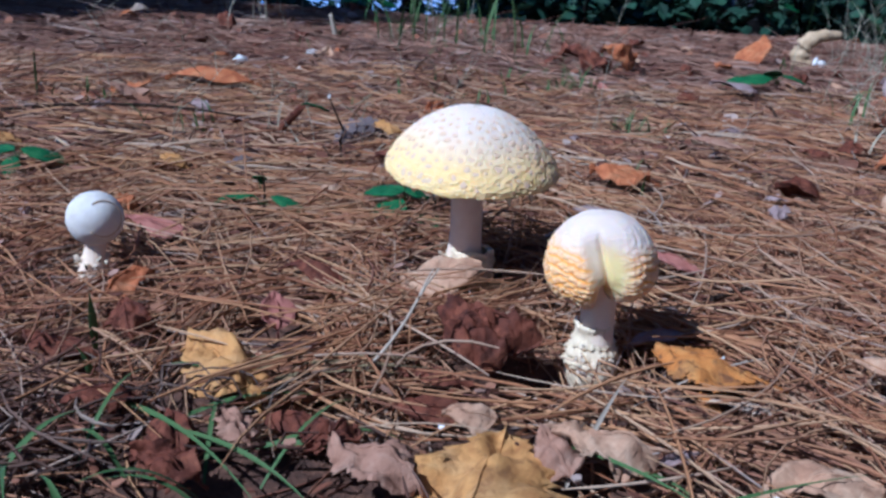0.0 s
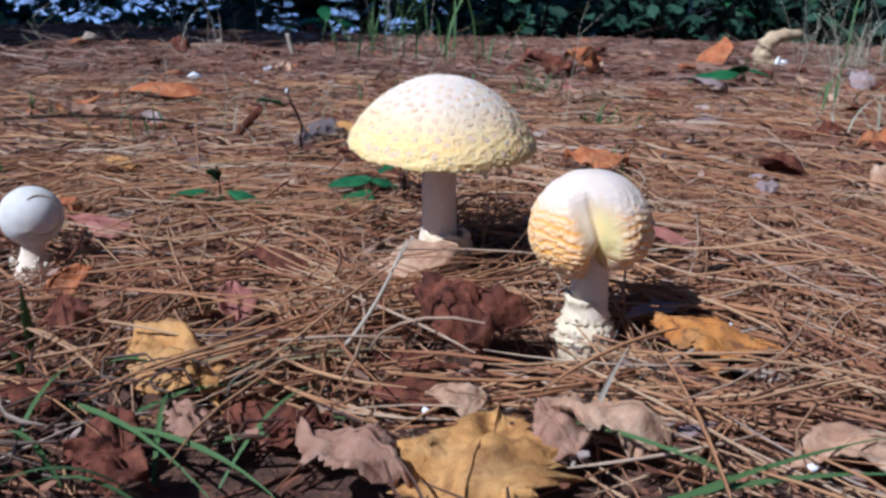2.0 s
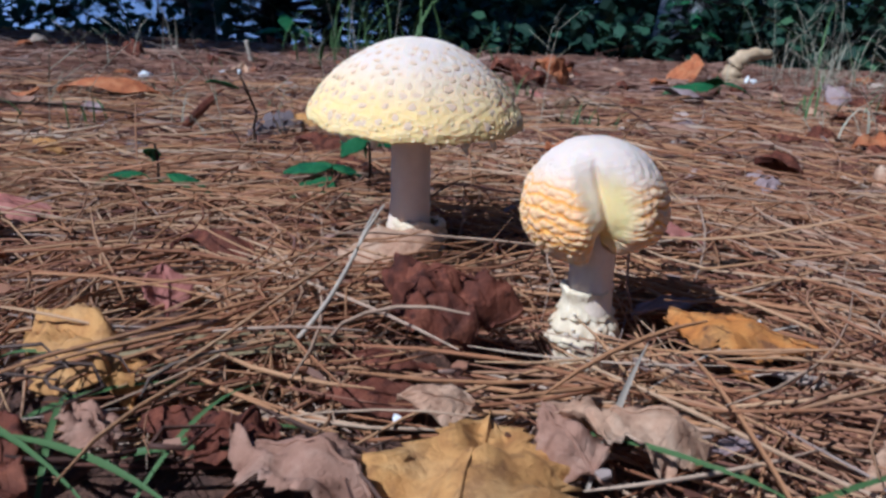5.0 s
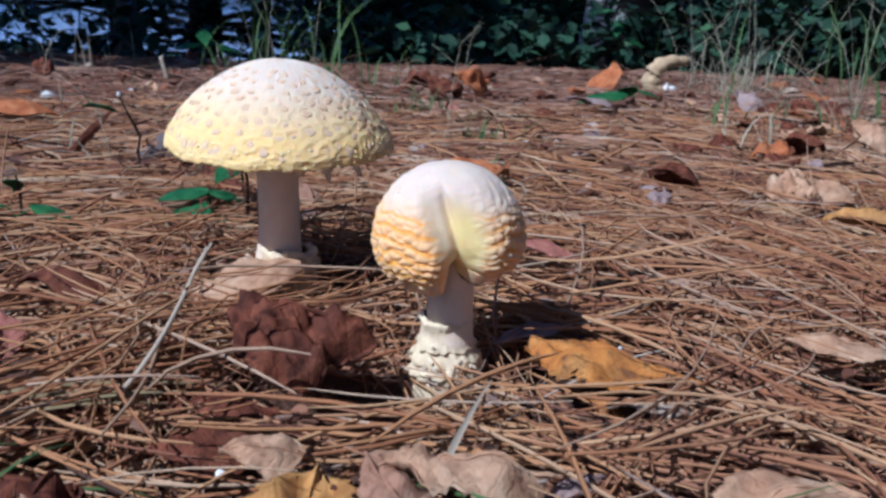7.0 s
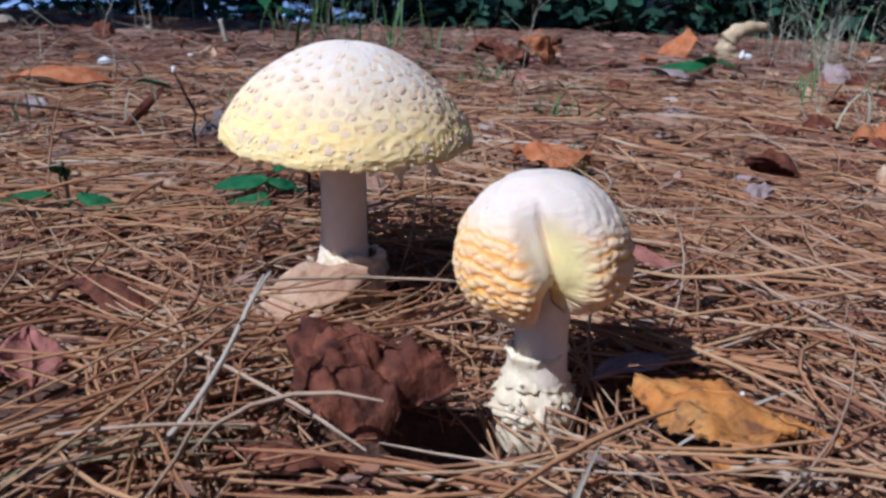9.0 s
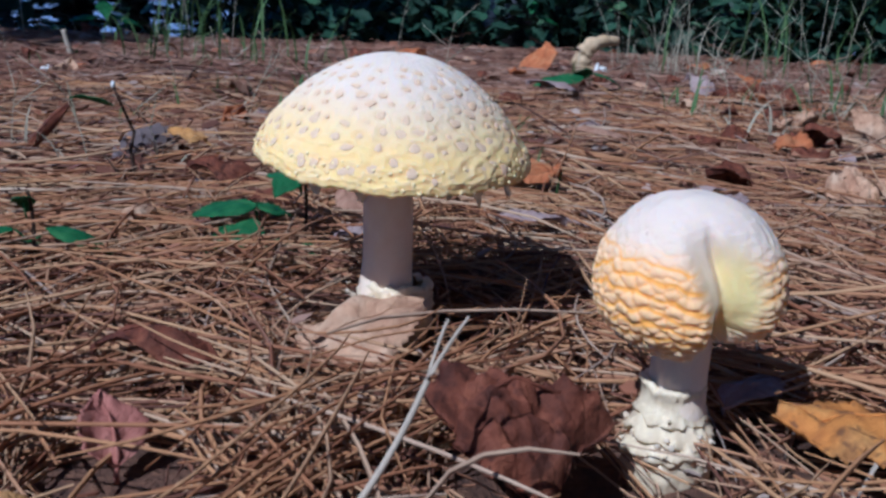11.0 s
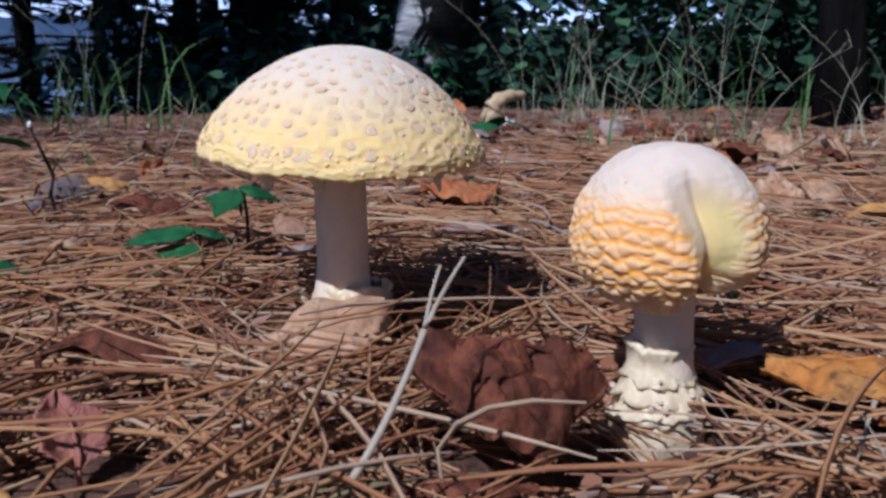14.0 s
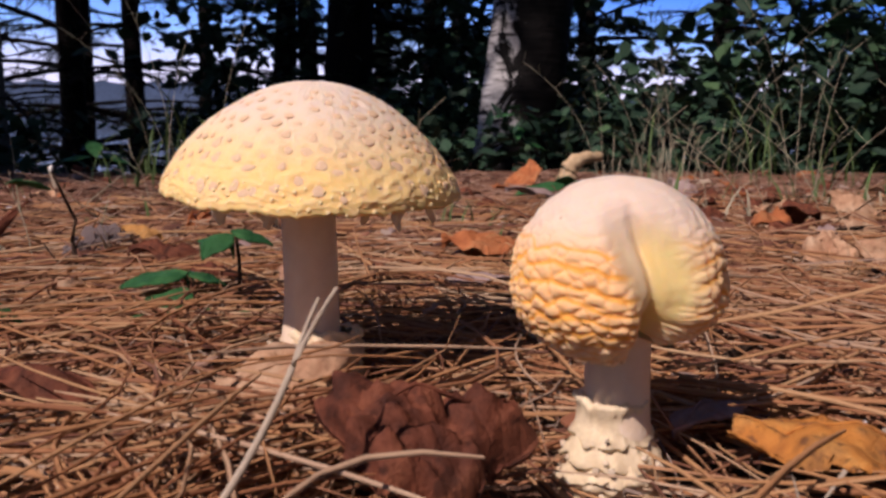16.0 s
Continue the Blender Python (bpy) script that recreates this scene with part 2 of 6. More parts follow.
def hazy_hill_material():
    n = Nodes("hazy_wooded_shore")
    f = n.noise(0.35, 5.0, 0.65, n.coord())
    # The blue haze of distance is mixed into the hill colour itself.
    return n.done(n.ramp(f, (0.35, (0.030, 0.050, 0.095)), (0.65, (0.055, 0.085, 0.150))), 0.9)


# ---- mesh helpers ----
def lattice(ix, iy, seed):
    h = (ix.astype(np.int64) * 374761393 + iy.astype(np.int64) * 668265263 + seed * 974711) & 0xFFFFFFFF
    h = ((h ^ (h >> 13)) * 1274126177) & 0xFFFFFFFF
    return ((h ^ (h >> 16)) & 0xFFFF) / 65535.0


def vnoise(x, y, seed=0):
    """Smooth value noise from 0 to 1."""
    x, y = np.asarray(x, float), np.asarray(y, float)
    ix, iy = np.floor(x), np.floor(y)
    fx, fy = x - ix, y - iy
    fx, fy = fx * fx * (3 - 2 * fx), fy * fy * (3 - 2 * fy)
    a, b = lattice(ix, iy, seed), lattice(ix + 1, iy, seed)
    c, d = lattice(ix, iy + 1, seed), lattice(ix + 1, iy + 1, seed)
    return (a * (1 - fx) + b * fx) * (1 - fy) + (c * (1 - fx) + d * fx) * fy


def step(a, b, x):
    t = np.clip((np.asarray(x, float) - a) / (b - a), 0, 1)
    return t * t * (3 - 2 * t)


def ground_h(x, y):
    """Height of the ground under the litter."""
    h = (vnoise(x * 3.1, y * 3.1, 1) - 0.5) * 0.012 + (vnoise(x * 9, y * 9, 2) - 0.5) * 0.007 + (vnoise(x * 24, y * 24, 3) - 0.5) * 0.004
    x, y = np.asarray(x, float), np.asarray(y, float)
    h = h - 0.030 * np.exp(-(((x - 0.048) / 0.0165) ** 2 + ((y - 0.375) / 0.016) ** 2)) + 0.006 * np.exp(-(((x + 0.045) / 0.045) ** 2 + ((y - 0.395) / 0.035) ** 2))
    h = h - 0.010 * step(0.7, 1.2, y) - 0.012 * step(1.2, 1.8, y)
    e = y - 2.05 + 0.15 * x
    return h - 0.22 * step(0.1, 1.5, e) - 0.5 * step(1.5, 7.0, e) - 2.0 * step(9.0, 16.0, np.asarray(y, float))


def gh(x, y):
    return float(ground_h(np.array(x), np.array(y)))


def mesh(name, verts, faces, material=None, smooth=True, uv=None, **attrs):
    me = bpy.data.meshes.new(name)
    me.from_pydata(np.asarray(verts, float).tolist(), [], faces if isinstance(faces, list) else np.asarray(faces).tolist())
    if smooth:
        me.polygons.foreach_set("use_smooth", [True] * len(me.polygons))
    if uv is not None:
        layer = me.uv_layers.new(name="UVMap")
        loops = np.zeros(len(me.loops), int)
        me.loops.foreach_get("vertex_index", loops)
        layer.data.foreach_set("uv", np.asarray(uv, float)[loops].ravel())
    for key, values in attrs.items():
        me.attributes.new(key, "FLOAT", "POINT").data.foreach_set("value", np.asarray(values, float))
    if material:
        me.materials.append(material)
    me.update()
    return me


def part(name, me, parent, label="", place=None):
    ob = new(name, me)
    ob.parent = parent
    if place is not None:
        ob.matrix_basis = place
    return tagged(ob, label)


def thing(name, place, label, category, group="", kind=""):
    ob = new(name)
    ob.empty_display_size = 0.02
    ob.matrix_basis = place
    return tagged(ob, label, category, group, kind)


def tube(points, radii, sides=8, cap=True, rough=0.0, seed=0):
    """Vertices and faces of a tapered tube along points."""
    p = np.asarray(points, float)
    rr = np.broadcast_to(np.asarray(radii, float), (len(p),))
    d = np.gradient(p, axis=0)
    d /= np.linalg.norm(d, axis=1)[:, None] + 1e-12
    ref = np.where(np.abs(d[:, 2:3]) > 0.9, np.array([[1.0, 0, 0]]), np.array([[0, 0, 1.0]]))
    a = np.cross(d, ref)
    a /= np.linalg.norm(a, axis=1)[:, None]
    b = np.cross(d, a)
    ang = np.arange(sides) * 2 * np.pi / sides
    wob = 1 + rough * (vnoise(np.arange(len(p))[:, None] * 0.7 + 0 * ang, np.cos(ang)[None] * 1.5 + np.sin(ang)[None] * 3.1 + 9, seed) - 0.5)
    ring = a[:, None] * np.cos(ang)[None, :, None] + b[:, None] * np.sin(ang)[None, :, None]
    v = (p[:, None] + ring * (rr[:, None] * wob)[..., None]).reshape(-1, 3)
    f = []
    for i in range(len(p) - 1):
        for k in range(sides):
            f.append([i * sides + k, i * sides + (k + 1) % sides, (i + 1) * sides + (k + 1) % sides, (i + 1) * sides + k])
    if cap:
        f.append(list(range(sides))[::-1])
        f.append([(len(p) - 1) * sides + k for k in range(sides)])
    return v, f


def join(pieces):
    vs, fs, n = [], [], 0
    for v, f in pieces:
        vs.append(np.asarray(v))
        fs += [[i + n for i in face] for face in f]
        n += len(v)
    return np.concatenate(vs), fs


def revolve(rz, sides, warp=None):
    """Turns a profile of (r, z) round the z axis."""
    rz = np.asarray(rz, float)
    ang = np.arange(sides) * 2 * np.pi / sides
    v = np.stack([rz[:, :1] * np.cos(ang), rz[:, :1] * np.sin(ang), rz[:, 1:] + 0 * ang], -1)
    if warp is not None:
        v = warp(v, ang)
    f = [[i * sides + k, i * sides + (k + 1) % sides, (i + 1) * sides + (k + 1) % sides, (i + 1) * sides + k] for i in range(len(rz) - 1) for k in range(sides)]
    return v.reshape(-1, 3), f


# ---- ground ----
def spaced(*stretches):
    out = []
    for a, b, n in stretches:
        out += list(np.linspace(a, b, n, endpoint=False))
    return np.array(out + [stretches[-1][1]])


gx = spaced((-400, -30, 6), (-30, -4, 14), (-4, -1.0, 16), (-1.0, -0.2, 30), (-0.2, 0.3, 100), (0.3, 1.6, 50), (1.6, 5, 18), (5, 30, 14), (30, 400, 6))
gy = spaced((-400, -30, 6), (-30, -3, 12), (-3, 0.0, 14), (0.0, 0.25, 10), (0.25, 0.55, 75), (0.55, 2.6, 80), (2.6, 9, 32), (9, 30, 10), (30, 600, 6))
GX, GY = np.meshgrid(gx, gy)
gv = np.stack([GX, GY, ground_h(GX, GY)], -1).reshape(-1, 3)
w = len(gx)
gf = [[j * w + i, j * w + i + 1, (j + 1) * w + i + 1, (j + 1) * w + i] for j in range(len(gy) - 1) for i in range(w - 1)]
tagged(new("ground", mesh("ground", gv, gf, SOIL)), "brown forest floor of decayed needle duff", "ground", kind="structure")
lake_v = [(-400, 9.5, -0.78), (400, 9.5, -0.78), (400, 600, -0.78), (-400, 600, -0.78)]
tagged(new("water", mesh("water", lake_v, [[0, 1, 2, 3]], water_material())), "calm dark lake water behind the trees", "lake", kind="structure")
hx = np.linspace(-420, 420, 160)
hz = 9 + 8 * vnoise(hx * 0.012, hx * 0 + 3, 5) + 4 * vnoise(hx * 0.06, hx * 0 + 7, 6) + 2 * vnoise(hx * 0.3, hx * 0, 8)
hv = np.concatenate([np.stack([hx, 0 * hx + 330, 0 * hx - 1.5], -1), np.stack([hx, 0 * hx + 350, hz], -1), np.stack([hx, 0 * hx + 420, 0 * hx - 1.5], -1)])
hf = [[k * 160 + i, k * 160 + i + 1, (k + 1) * 160 + i + 1, (k + 1) * 160 + i] for k in range(2) for i in range(159)]
tagged(new("backdrop", mesh("backdrop", hv, hf, hazy_hill_material())), "wooded shore across the lake with blue haze in its colour", "far shore", kind="structure")



def bright_sky():
    n = Nodes("hazy_sky")
    sep = n.add("ShaderNodeSeparateXYZ", Vector=n.coord("Generated"))
    col = n.ramp(sep.outputs[2], (0.0, (1.0, 0.92, 0.95)), (0.18, (0.95, 0.94, 1.0)), (0.28, (0.35, 0.62, 1.0)), (0.42, (0.10, 0.32, 0.90)), (1.0, (0.08, 0.25, 0.75)))
    n.put(n.bsdf.inputs["Emission Color"], col)
    n.put(n.bsdf.inputs["Emission Strength"], 1.35)
    return n.done((0, 0, 0), 1.0)


sky_v = [(-900, 480, -5), (900, 480, -5), (900, 480, 190), (-900, 480, 190)]
tagged(new("sky_backdrop", mesh("sky_backdrop", sky_v, [[0, 1, 2, 3]], bright_sky())), "bright hazy sky low over the lake", "sky", kind="structure")

# ---- mushrooms ----
BIG = Vector((0.0246, 0.4822, 0.0))
BTN = Vector((0.0776, 0.3890, 0.0))
SMALL = Vector((-0.1555, 0.4660, 0.0))


def cap_height(q):
    return 0.40 * np.sqrt(np.clip(1 - q * q, 0, 1)) + 0.60 * (1 - q * q)


def large_mushroom():
    R, z_rim, H = 0.0427, 0.0597, 0.0322
    m = thing("mushroom", Matrix.Translation(BIG), "large cream mushroom with yellow-tinged warty domed cap", "mushroom", "mushrooms on the needle floor")
    phi = np.linspace(0.02, 1, 120)
    q = np.sin(phi * math.pi / 2)
    prof = [(R * a, z_rim + H * b) for a, b in zip(q, cap_height(q))]
    prof += [(R * 1.004, z_rim - 0.0006), (R * 0.997, z_rim - 0.0013), (R * 0.975, z_rim - 0.0016), (R * 0.94, z_rim - 0.0010), (R * 0.9, z_rim + 0.001), (R * 0.6, z_rim + 0.008), (R * 0.2, z_rim + 0.010)]
    zs = np.array([p[1] for p in prof])
    knob_all, stain_all = [], []
    rng = random.Random(5)

    def spot_on_cap(qq, a):
        wob = 1 + 0.012 * math.sin(3 * a + 0.6) + 0.008 * math.sin(7 * a)
        z = z_rim + H * float(cap_height(np.array(qq))) + 0.0012 * math.sin(2 * a + 2.0) * math.asin(qq) * 2 / math.pi
        return R * qq * wob * math.cos(a), R * qq * wob * math.sin(a), z

    # warts: sparse near the top, thick in the middle band
    spots = []
    for tries in range(9000):
        if len(spots) == 260:
            break
        qq = math.sqrt(rng.uniform(0.12, 0.97))
        if qq < 0.62 and rng.random() < 0.65:
            continue
        a = rng.uniform(0, 2 * math.pi)
        if any((qq * a1 - qq * a) ** 2 * R * R + ((q1 - qq) * 1.35 * R) ** 2 < 0.0041 ** 2 for q1, a1 in spots if abs(a1 - a) < 0.6):
            continue
        spots.append((qq, a))
    centres = np.array([spot_on_cap(*p) for p in spots])

    def warp(v, ang):
        rim = step(z_rim + 0.011, z_rim + 0.001, zs)[:, None] * (np.arange(len(zs)) < 124)[:, None]
        arc = np.concatenate([phi * 1.4 * R, np.full(len(zs) - len(phi), 1.4 * R)])[:, None]
        around = ang[None] * R + 0 * arc
        fine = vnoise(around * 950, arc * 820, 11)
        fine = fine * 0.6 + 0.4 * vnoise(around * 480, arc * 420, 12)
        knob = np.clip((fine - 0.42) * 2.6, 0, 1) * (0.35 + 0.25 * rim)
        wob = 1 + 0.012 * np.sin(3 * ang + 0.6) + 0.008 * np.sin(7 * ang)
        out = v.copy()
        out[..., :2] *= wob[None, :, None]
        out[..., 2] += 0.0012 * np.sin(2 * ang + 2.0)[None] * (arc / (1.4 * R)) + 0.0003 * np.sin(11 * ang)[None] * rim
        nrm = np.stack([np.cos(ang)[None] + 0 * arc, np.sin(ang)[None] + 0 * arc, 0.8 * (1 - arc / (1.5 * R)) + 0 * ang[None]], -1)
        nrm /= np.linalg.norm(nrm, axis=2)[..., None]
        lumps = ((vnoise(around * 110, arc * 150, 14) - 0.5) * 0.0008 + (vnoise(around * 270, arc * 430, 15) - 0.5) * 0.0005) * step(0.2, 0.5, arc / (1.4 * R))
        flat, gap = out.reshape(-1, 3), []
        for piece in np.array_split(flat, 30):
            gap.append(np.sqrt(((piece[:, None] - centres[None]) ** 2).sum(2).min(1)))
        gap = np.concatenate(gap).reshape(out.shape[:2])
        pit = np.exp(-((gap / 0.0017) ** 2))
        swell = np.exp(-(((gap - 0.0027) / 0.0008) ** 2)) * step(0.35, 0.6, arc / (1.4 * R))
        out += nrm * (knob * 0.0006 + lumps + swell * 0.00014 - pit * 0.00022)[..., None]
        out[..., 2] += rim * ((vnoise(around * 220, 0 * arc + 4, 16) - 0.5) * 0.0004 + (vnoise(around * 700, 0 * arc + 8, 17) - 0.5) * 0.0008)
        knob_all.append(knob.ravel())
        stain_all.append(np.clip(pit * 1.1, 0, 1).ravel())
        return out

    v, f = revolve(prof, 400, warp)
    top = len(v)
    v = np.vstack([v, [[0, 0, z_rim + H]]])
    f += [[top, k, (k + 1) % 400] for k in range(400)]
    lowness = step(z_rim + H * 0.84, z_rim + H * 0.18, v[:, 2])
    knobs = np.append(knob_all[0], 0)
    tilt = pose(0, 0, 0, 1.0, 1.2, 0)
    cap = part("cap", mesh("cap", v, f, CAP, low=lowness, knob=knobs, stain=np.append(stain_all[0], 0)), m, "cream domed cap, yellow towards the rim", tilt)
    # stalk, slightly swollen at the base
    zz = np.linspace(-0.004, 0.068, 26)
    rad = 0.0079 + 0.0017 * step(0.030, 0.006, zz) + 0.0008 * step(0.055, 0.068, zz)
    pts = np.stack([0.0006 * np.sin(zz * 60), 0 * zz, zz], -1)
    part("stalk", mesh("stalk", *tube(pts, rad, 40, rough=0.03), STALK), m, "smooth cream stalk")
    # gills
    gills = []
    for k in range(84):
        a = 2 * math.pi * k / 84
        c, s = math.cos(a), math.sin(a)
        t = np.array([-s, c, 0]) * 0.0002
        r0, r1 = 0.0095, R * 0.93
        edge = [(r0, z_rim + 0.0095), (r0, z_rim + 0.0040), (r1, z_rim - 0.0008), (r1, z_rim + 0.0015)]
        base = [np.array([r * c, r * s, z]) for r, z in edge]
        vv = [b + t for b in base] + [b - t for b in base]
        gills.append((vv, [[0, 1, 2, 3], [7, 6, 5, 4], [1, 5, 6, 2], [0, 4, 5, 1]]))
    part("gills", mesh("gills", *join(gills), GILL, smooth=False), m, "pale crowded gills")
    # scaly ring of volva round the foot, with crumbs

    def ragged(v, ang):
        out = v.copy()
        n1 = vnoise(np.cos(ang)[None] * 7 + 0 * v[..., 2] + 9, np.sin(ang)[None] * 7 + v[..., 2] * 600, 21)
        out[..., :2] *= (1 + 0.24 * (n1 - 0.5))[..., None]
        out[..., 2] += (vnoise(np.cos(ang)[None] * 4 + 3 + 0 * v[..., 2], np.sin(ang)[None] * 4 + 5, 22) - 0.5) * 0.004
        return out

    ring = [(0.0080, 0.0215), (0.0100, 0.0225), (0.0112, 0.0212), (0.0110, 0.0196), (0.0104, 0.0188), (0.0118, 0.0172), (0.0126, 0.0156), (0.0118, 0.0142), (0.0112, 0.0134), (0.0126, 0.0112), (0.0132, 0.0090), (0.0122, 0.004), (0.0110, -0.004)]
    part("volva", mesh("volva", *revolve(ring, 96, ragged), VOLVA), m, "flaky pale yellow volva at the foot", pose(0.0008, 0, -0.002, 4, 8, 0))
    crumb = crumb_mesh("crumb", CRUMB, 31)
    for k in range(26):
        a = rng.uniform(0, 6.28)
        z = rng.uniform(0.006, 0.018)
        part("scale", crumb, m, place=pose(0.0118 * math.cos(a), 0.0118 * math.sin(a), z, rng.uniform(0, 360), rng.uniform(0, 360), 0) @ Matrix.Diagonal((rng.uniform(0.0006, 0.0013), rng.uniform(0.0006, 0.0013), 0.0003, 1)))
    # warts, and fine granules along the rim
    shapes = [crumb_mesh("wart", WART, 40 + k, 2, 0.2) for k in range(6)]

    def on_cap(qq, a, spin, size, name, kind, down=0.0):
        z = z_rim + H * float(cap_height(np.array(qq))) - down
        slope = -H * (0.40 * qq / math.sqrt(max(1 - qq * qq, 0.01)) + 1.2 * qq) / R
        nrm = Vector((-slope * math.cos(a), -slope * math.sin(a), 1)).normalized()
        wob = 1 + 0.012 * math.sin(3 * a + 0.6) + 0.008 * math.sin(7 * a)
        z += 0.0012 * math.sin(2 * a + 2.0) * math.asin(qq) * 2 / math.pi
        spot = Matrix.Translation(Vector((R * qq * wob * math.cos(a), R * qq * wob * math.sin(a), z)) + nrm * 0.00022) @ nrm.to_track_quat("Z", "Y").to_matrix().to_4x4() @ pose(0, 0, 0, 0, 0, spin)
        part(name, kind, cap, place=spot @ Matrix.Diagonal((*size, 1)))

    for qq, a in spots:
        size = rng.choice((0.0010, 0.0013, 0.0016, 0.0019)) * (1.0 if qq > 0.55 else 0.7)
        on_cap(qq, a, rng.uniform(-30, 30), (size * rng.uniform(0.8, 1.25), size * rng.uniform(0.55, 0.95), 0.00022), "wart", rng.choice(shapes), 0.00028)
    grain = crumb_mesh("granule", GRAIN, 45, 1, 0.2)
    for k in range(290):
        size = rng.uniform(0.0004, 0.0009)
        edge = 0.90 + 0.13 * ((k * 0.618) % 1)
        on_cap(math.sqrt(min(edge, 0.999)), 2 * math.pi * k / 290, rng.uniform(0, 90), (size, size * 0.8, size * 0.45), "granule", grain, max(edge - 1, 0) * 0.06)
    # torn veil scraps under the rim
    for a, r, drop, wid in ((-62, 0.040, 0.007, 0.005), (-115, 0.036, 0.006, 0.006), (-140, 0.034, 0.006, 0.007), (-75, 0.037, 0.005, 0.004), (-45, 0.0415, 0.006, 0.004)):
        vv, ff = scrap(wid, drop, 50 + r * 1000)
        part("veil_scrap", mesh("veil_scrap", vv, ff, VOLVA), m, "thin torn veil hanging from the rim", pose(r * math.cos(radians(a)), r * math.sin(radians(a)), z_rim - 0.002, 0, 0, a + 90))
    vv, ff = scrap(0.0028, 0.007, 9)
    part("veil_scrap", mesh("veil_scrap", vv, ff, WHITE), m, "small white veil fleck", pose(-0.012, -0.026, z_rim - 0.0015, 0, 0, 20))
    return m


def scrap(width, drop, seed):
    """A thin ragged strip hanging down, with thickness."""
    v, f = [], []
    for side in (-1, 1):
        for j in range(5):
            for i in range(5):
                u, t = i / 4 - 0.5, j / 4
                narrow = 1 - 0.65 * t
                x = u * width * narrow + 0.0006 * math.sin(seed + 5 * t)
                y = 0.0005 * math.sin(seed * 1.7 + 6 * u + 3 * t) + side * 0.00018
                v.append((x, y, -drop * t * (1 - 0.35 * abs(math.sin(seed + 7 * u)))))
    for s in (0, 25):
        for j in range(4):
            for i in range(4):
                q = [s + j * 5 + i, s + j * 5 + i + 1, s + j * 5 + i + 6, s + j * 5 + i + 5]
                f.append(q if s else q[::-1])
    return np.array(v), f


def crumb_mesh(name, material, seed, fine=1, uneven=0.24):
    """A small uneven lump of unit size."""
    bm = bmesh.new()
    bmesh.ops.create_icosphere(bm, subdivisions=fine, radius=1.0)
    rng = random.Random(seed)
    for vert in bm.verts:
        turn = math.atan2(vert.co.y, vert.co.x)
        vert.co *= rng.uniform(1 - uneven, 1 + 0.8 * uneven) * (1 + (0.16 * math.sin(2 * turn + seed) + 0.13 * math.sin(3 * turn + 2 * seed) if fine > 1 else 0))
    for face in bm.faces:
        face.smooth = True
    me = bpy.data.meshes.new(name)
    bm.to_mesh(me)
    bm.free()
    me.materials.append(material)
    return me


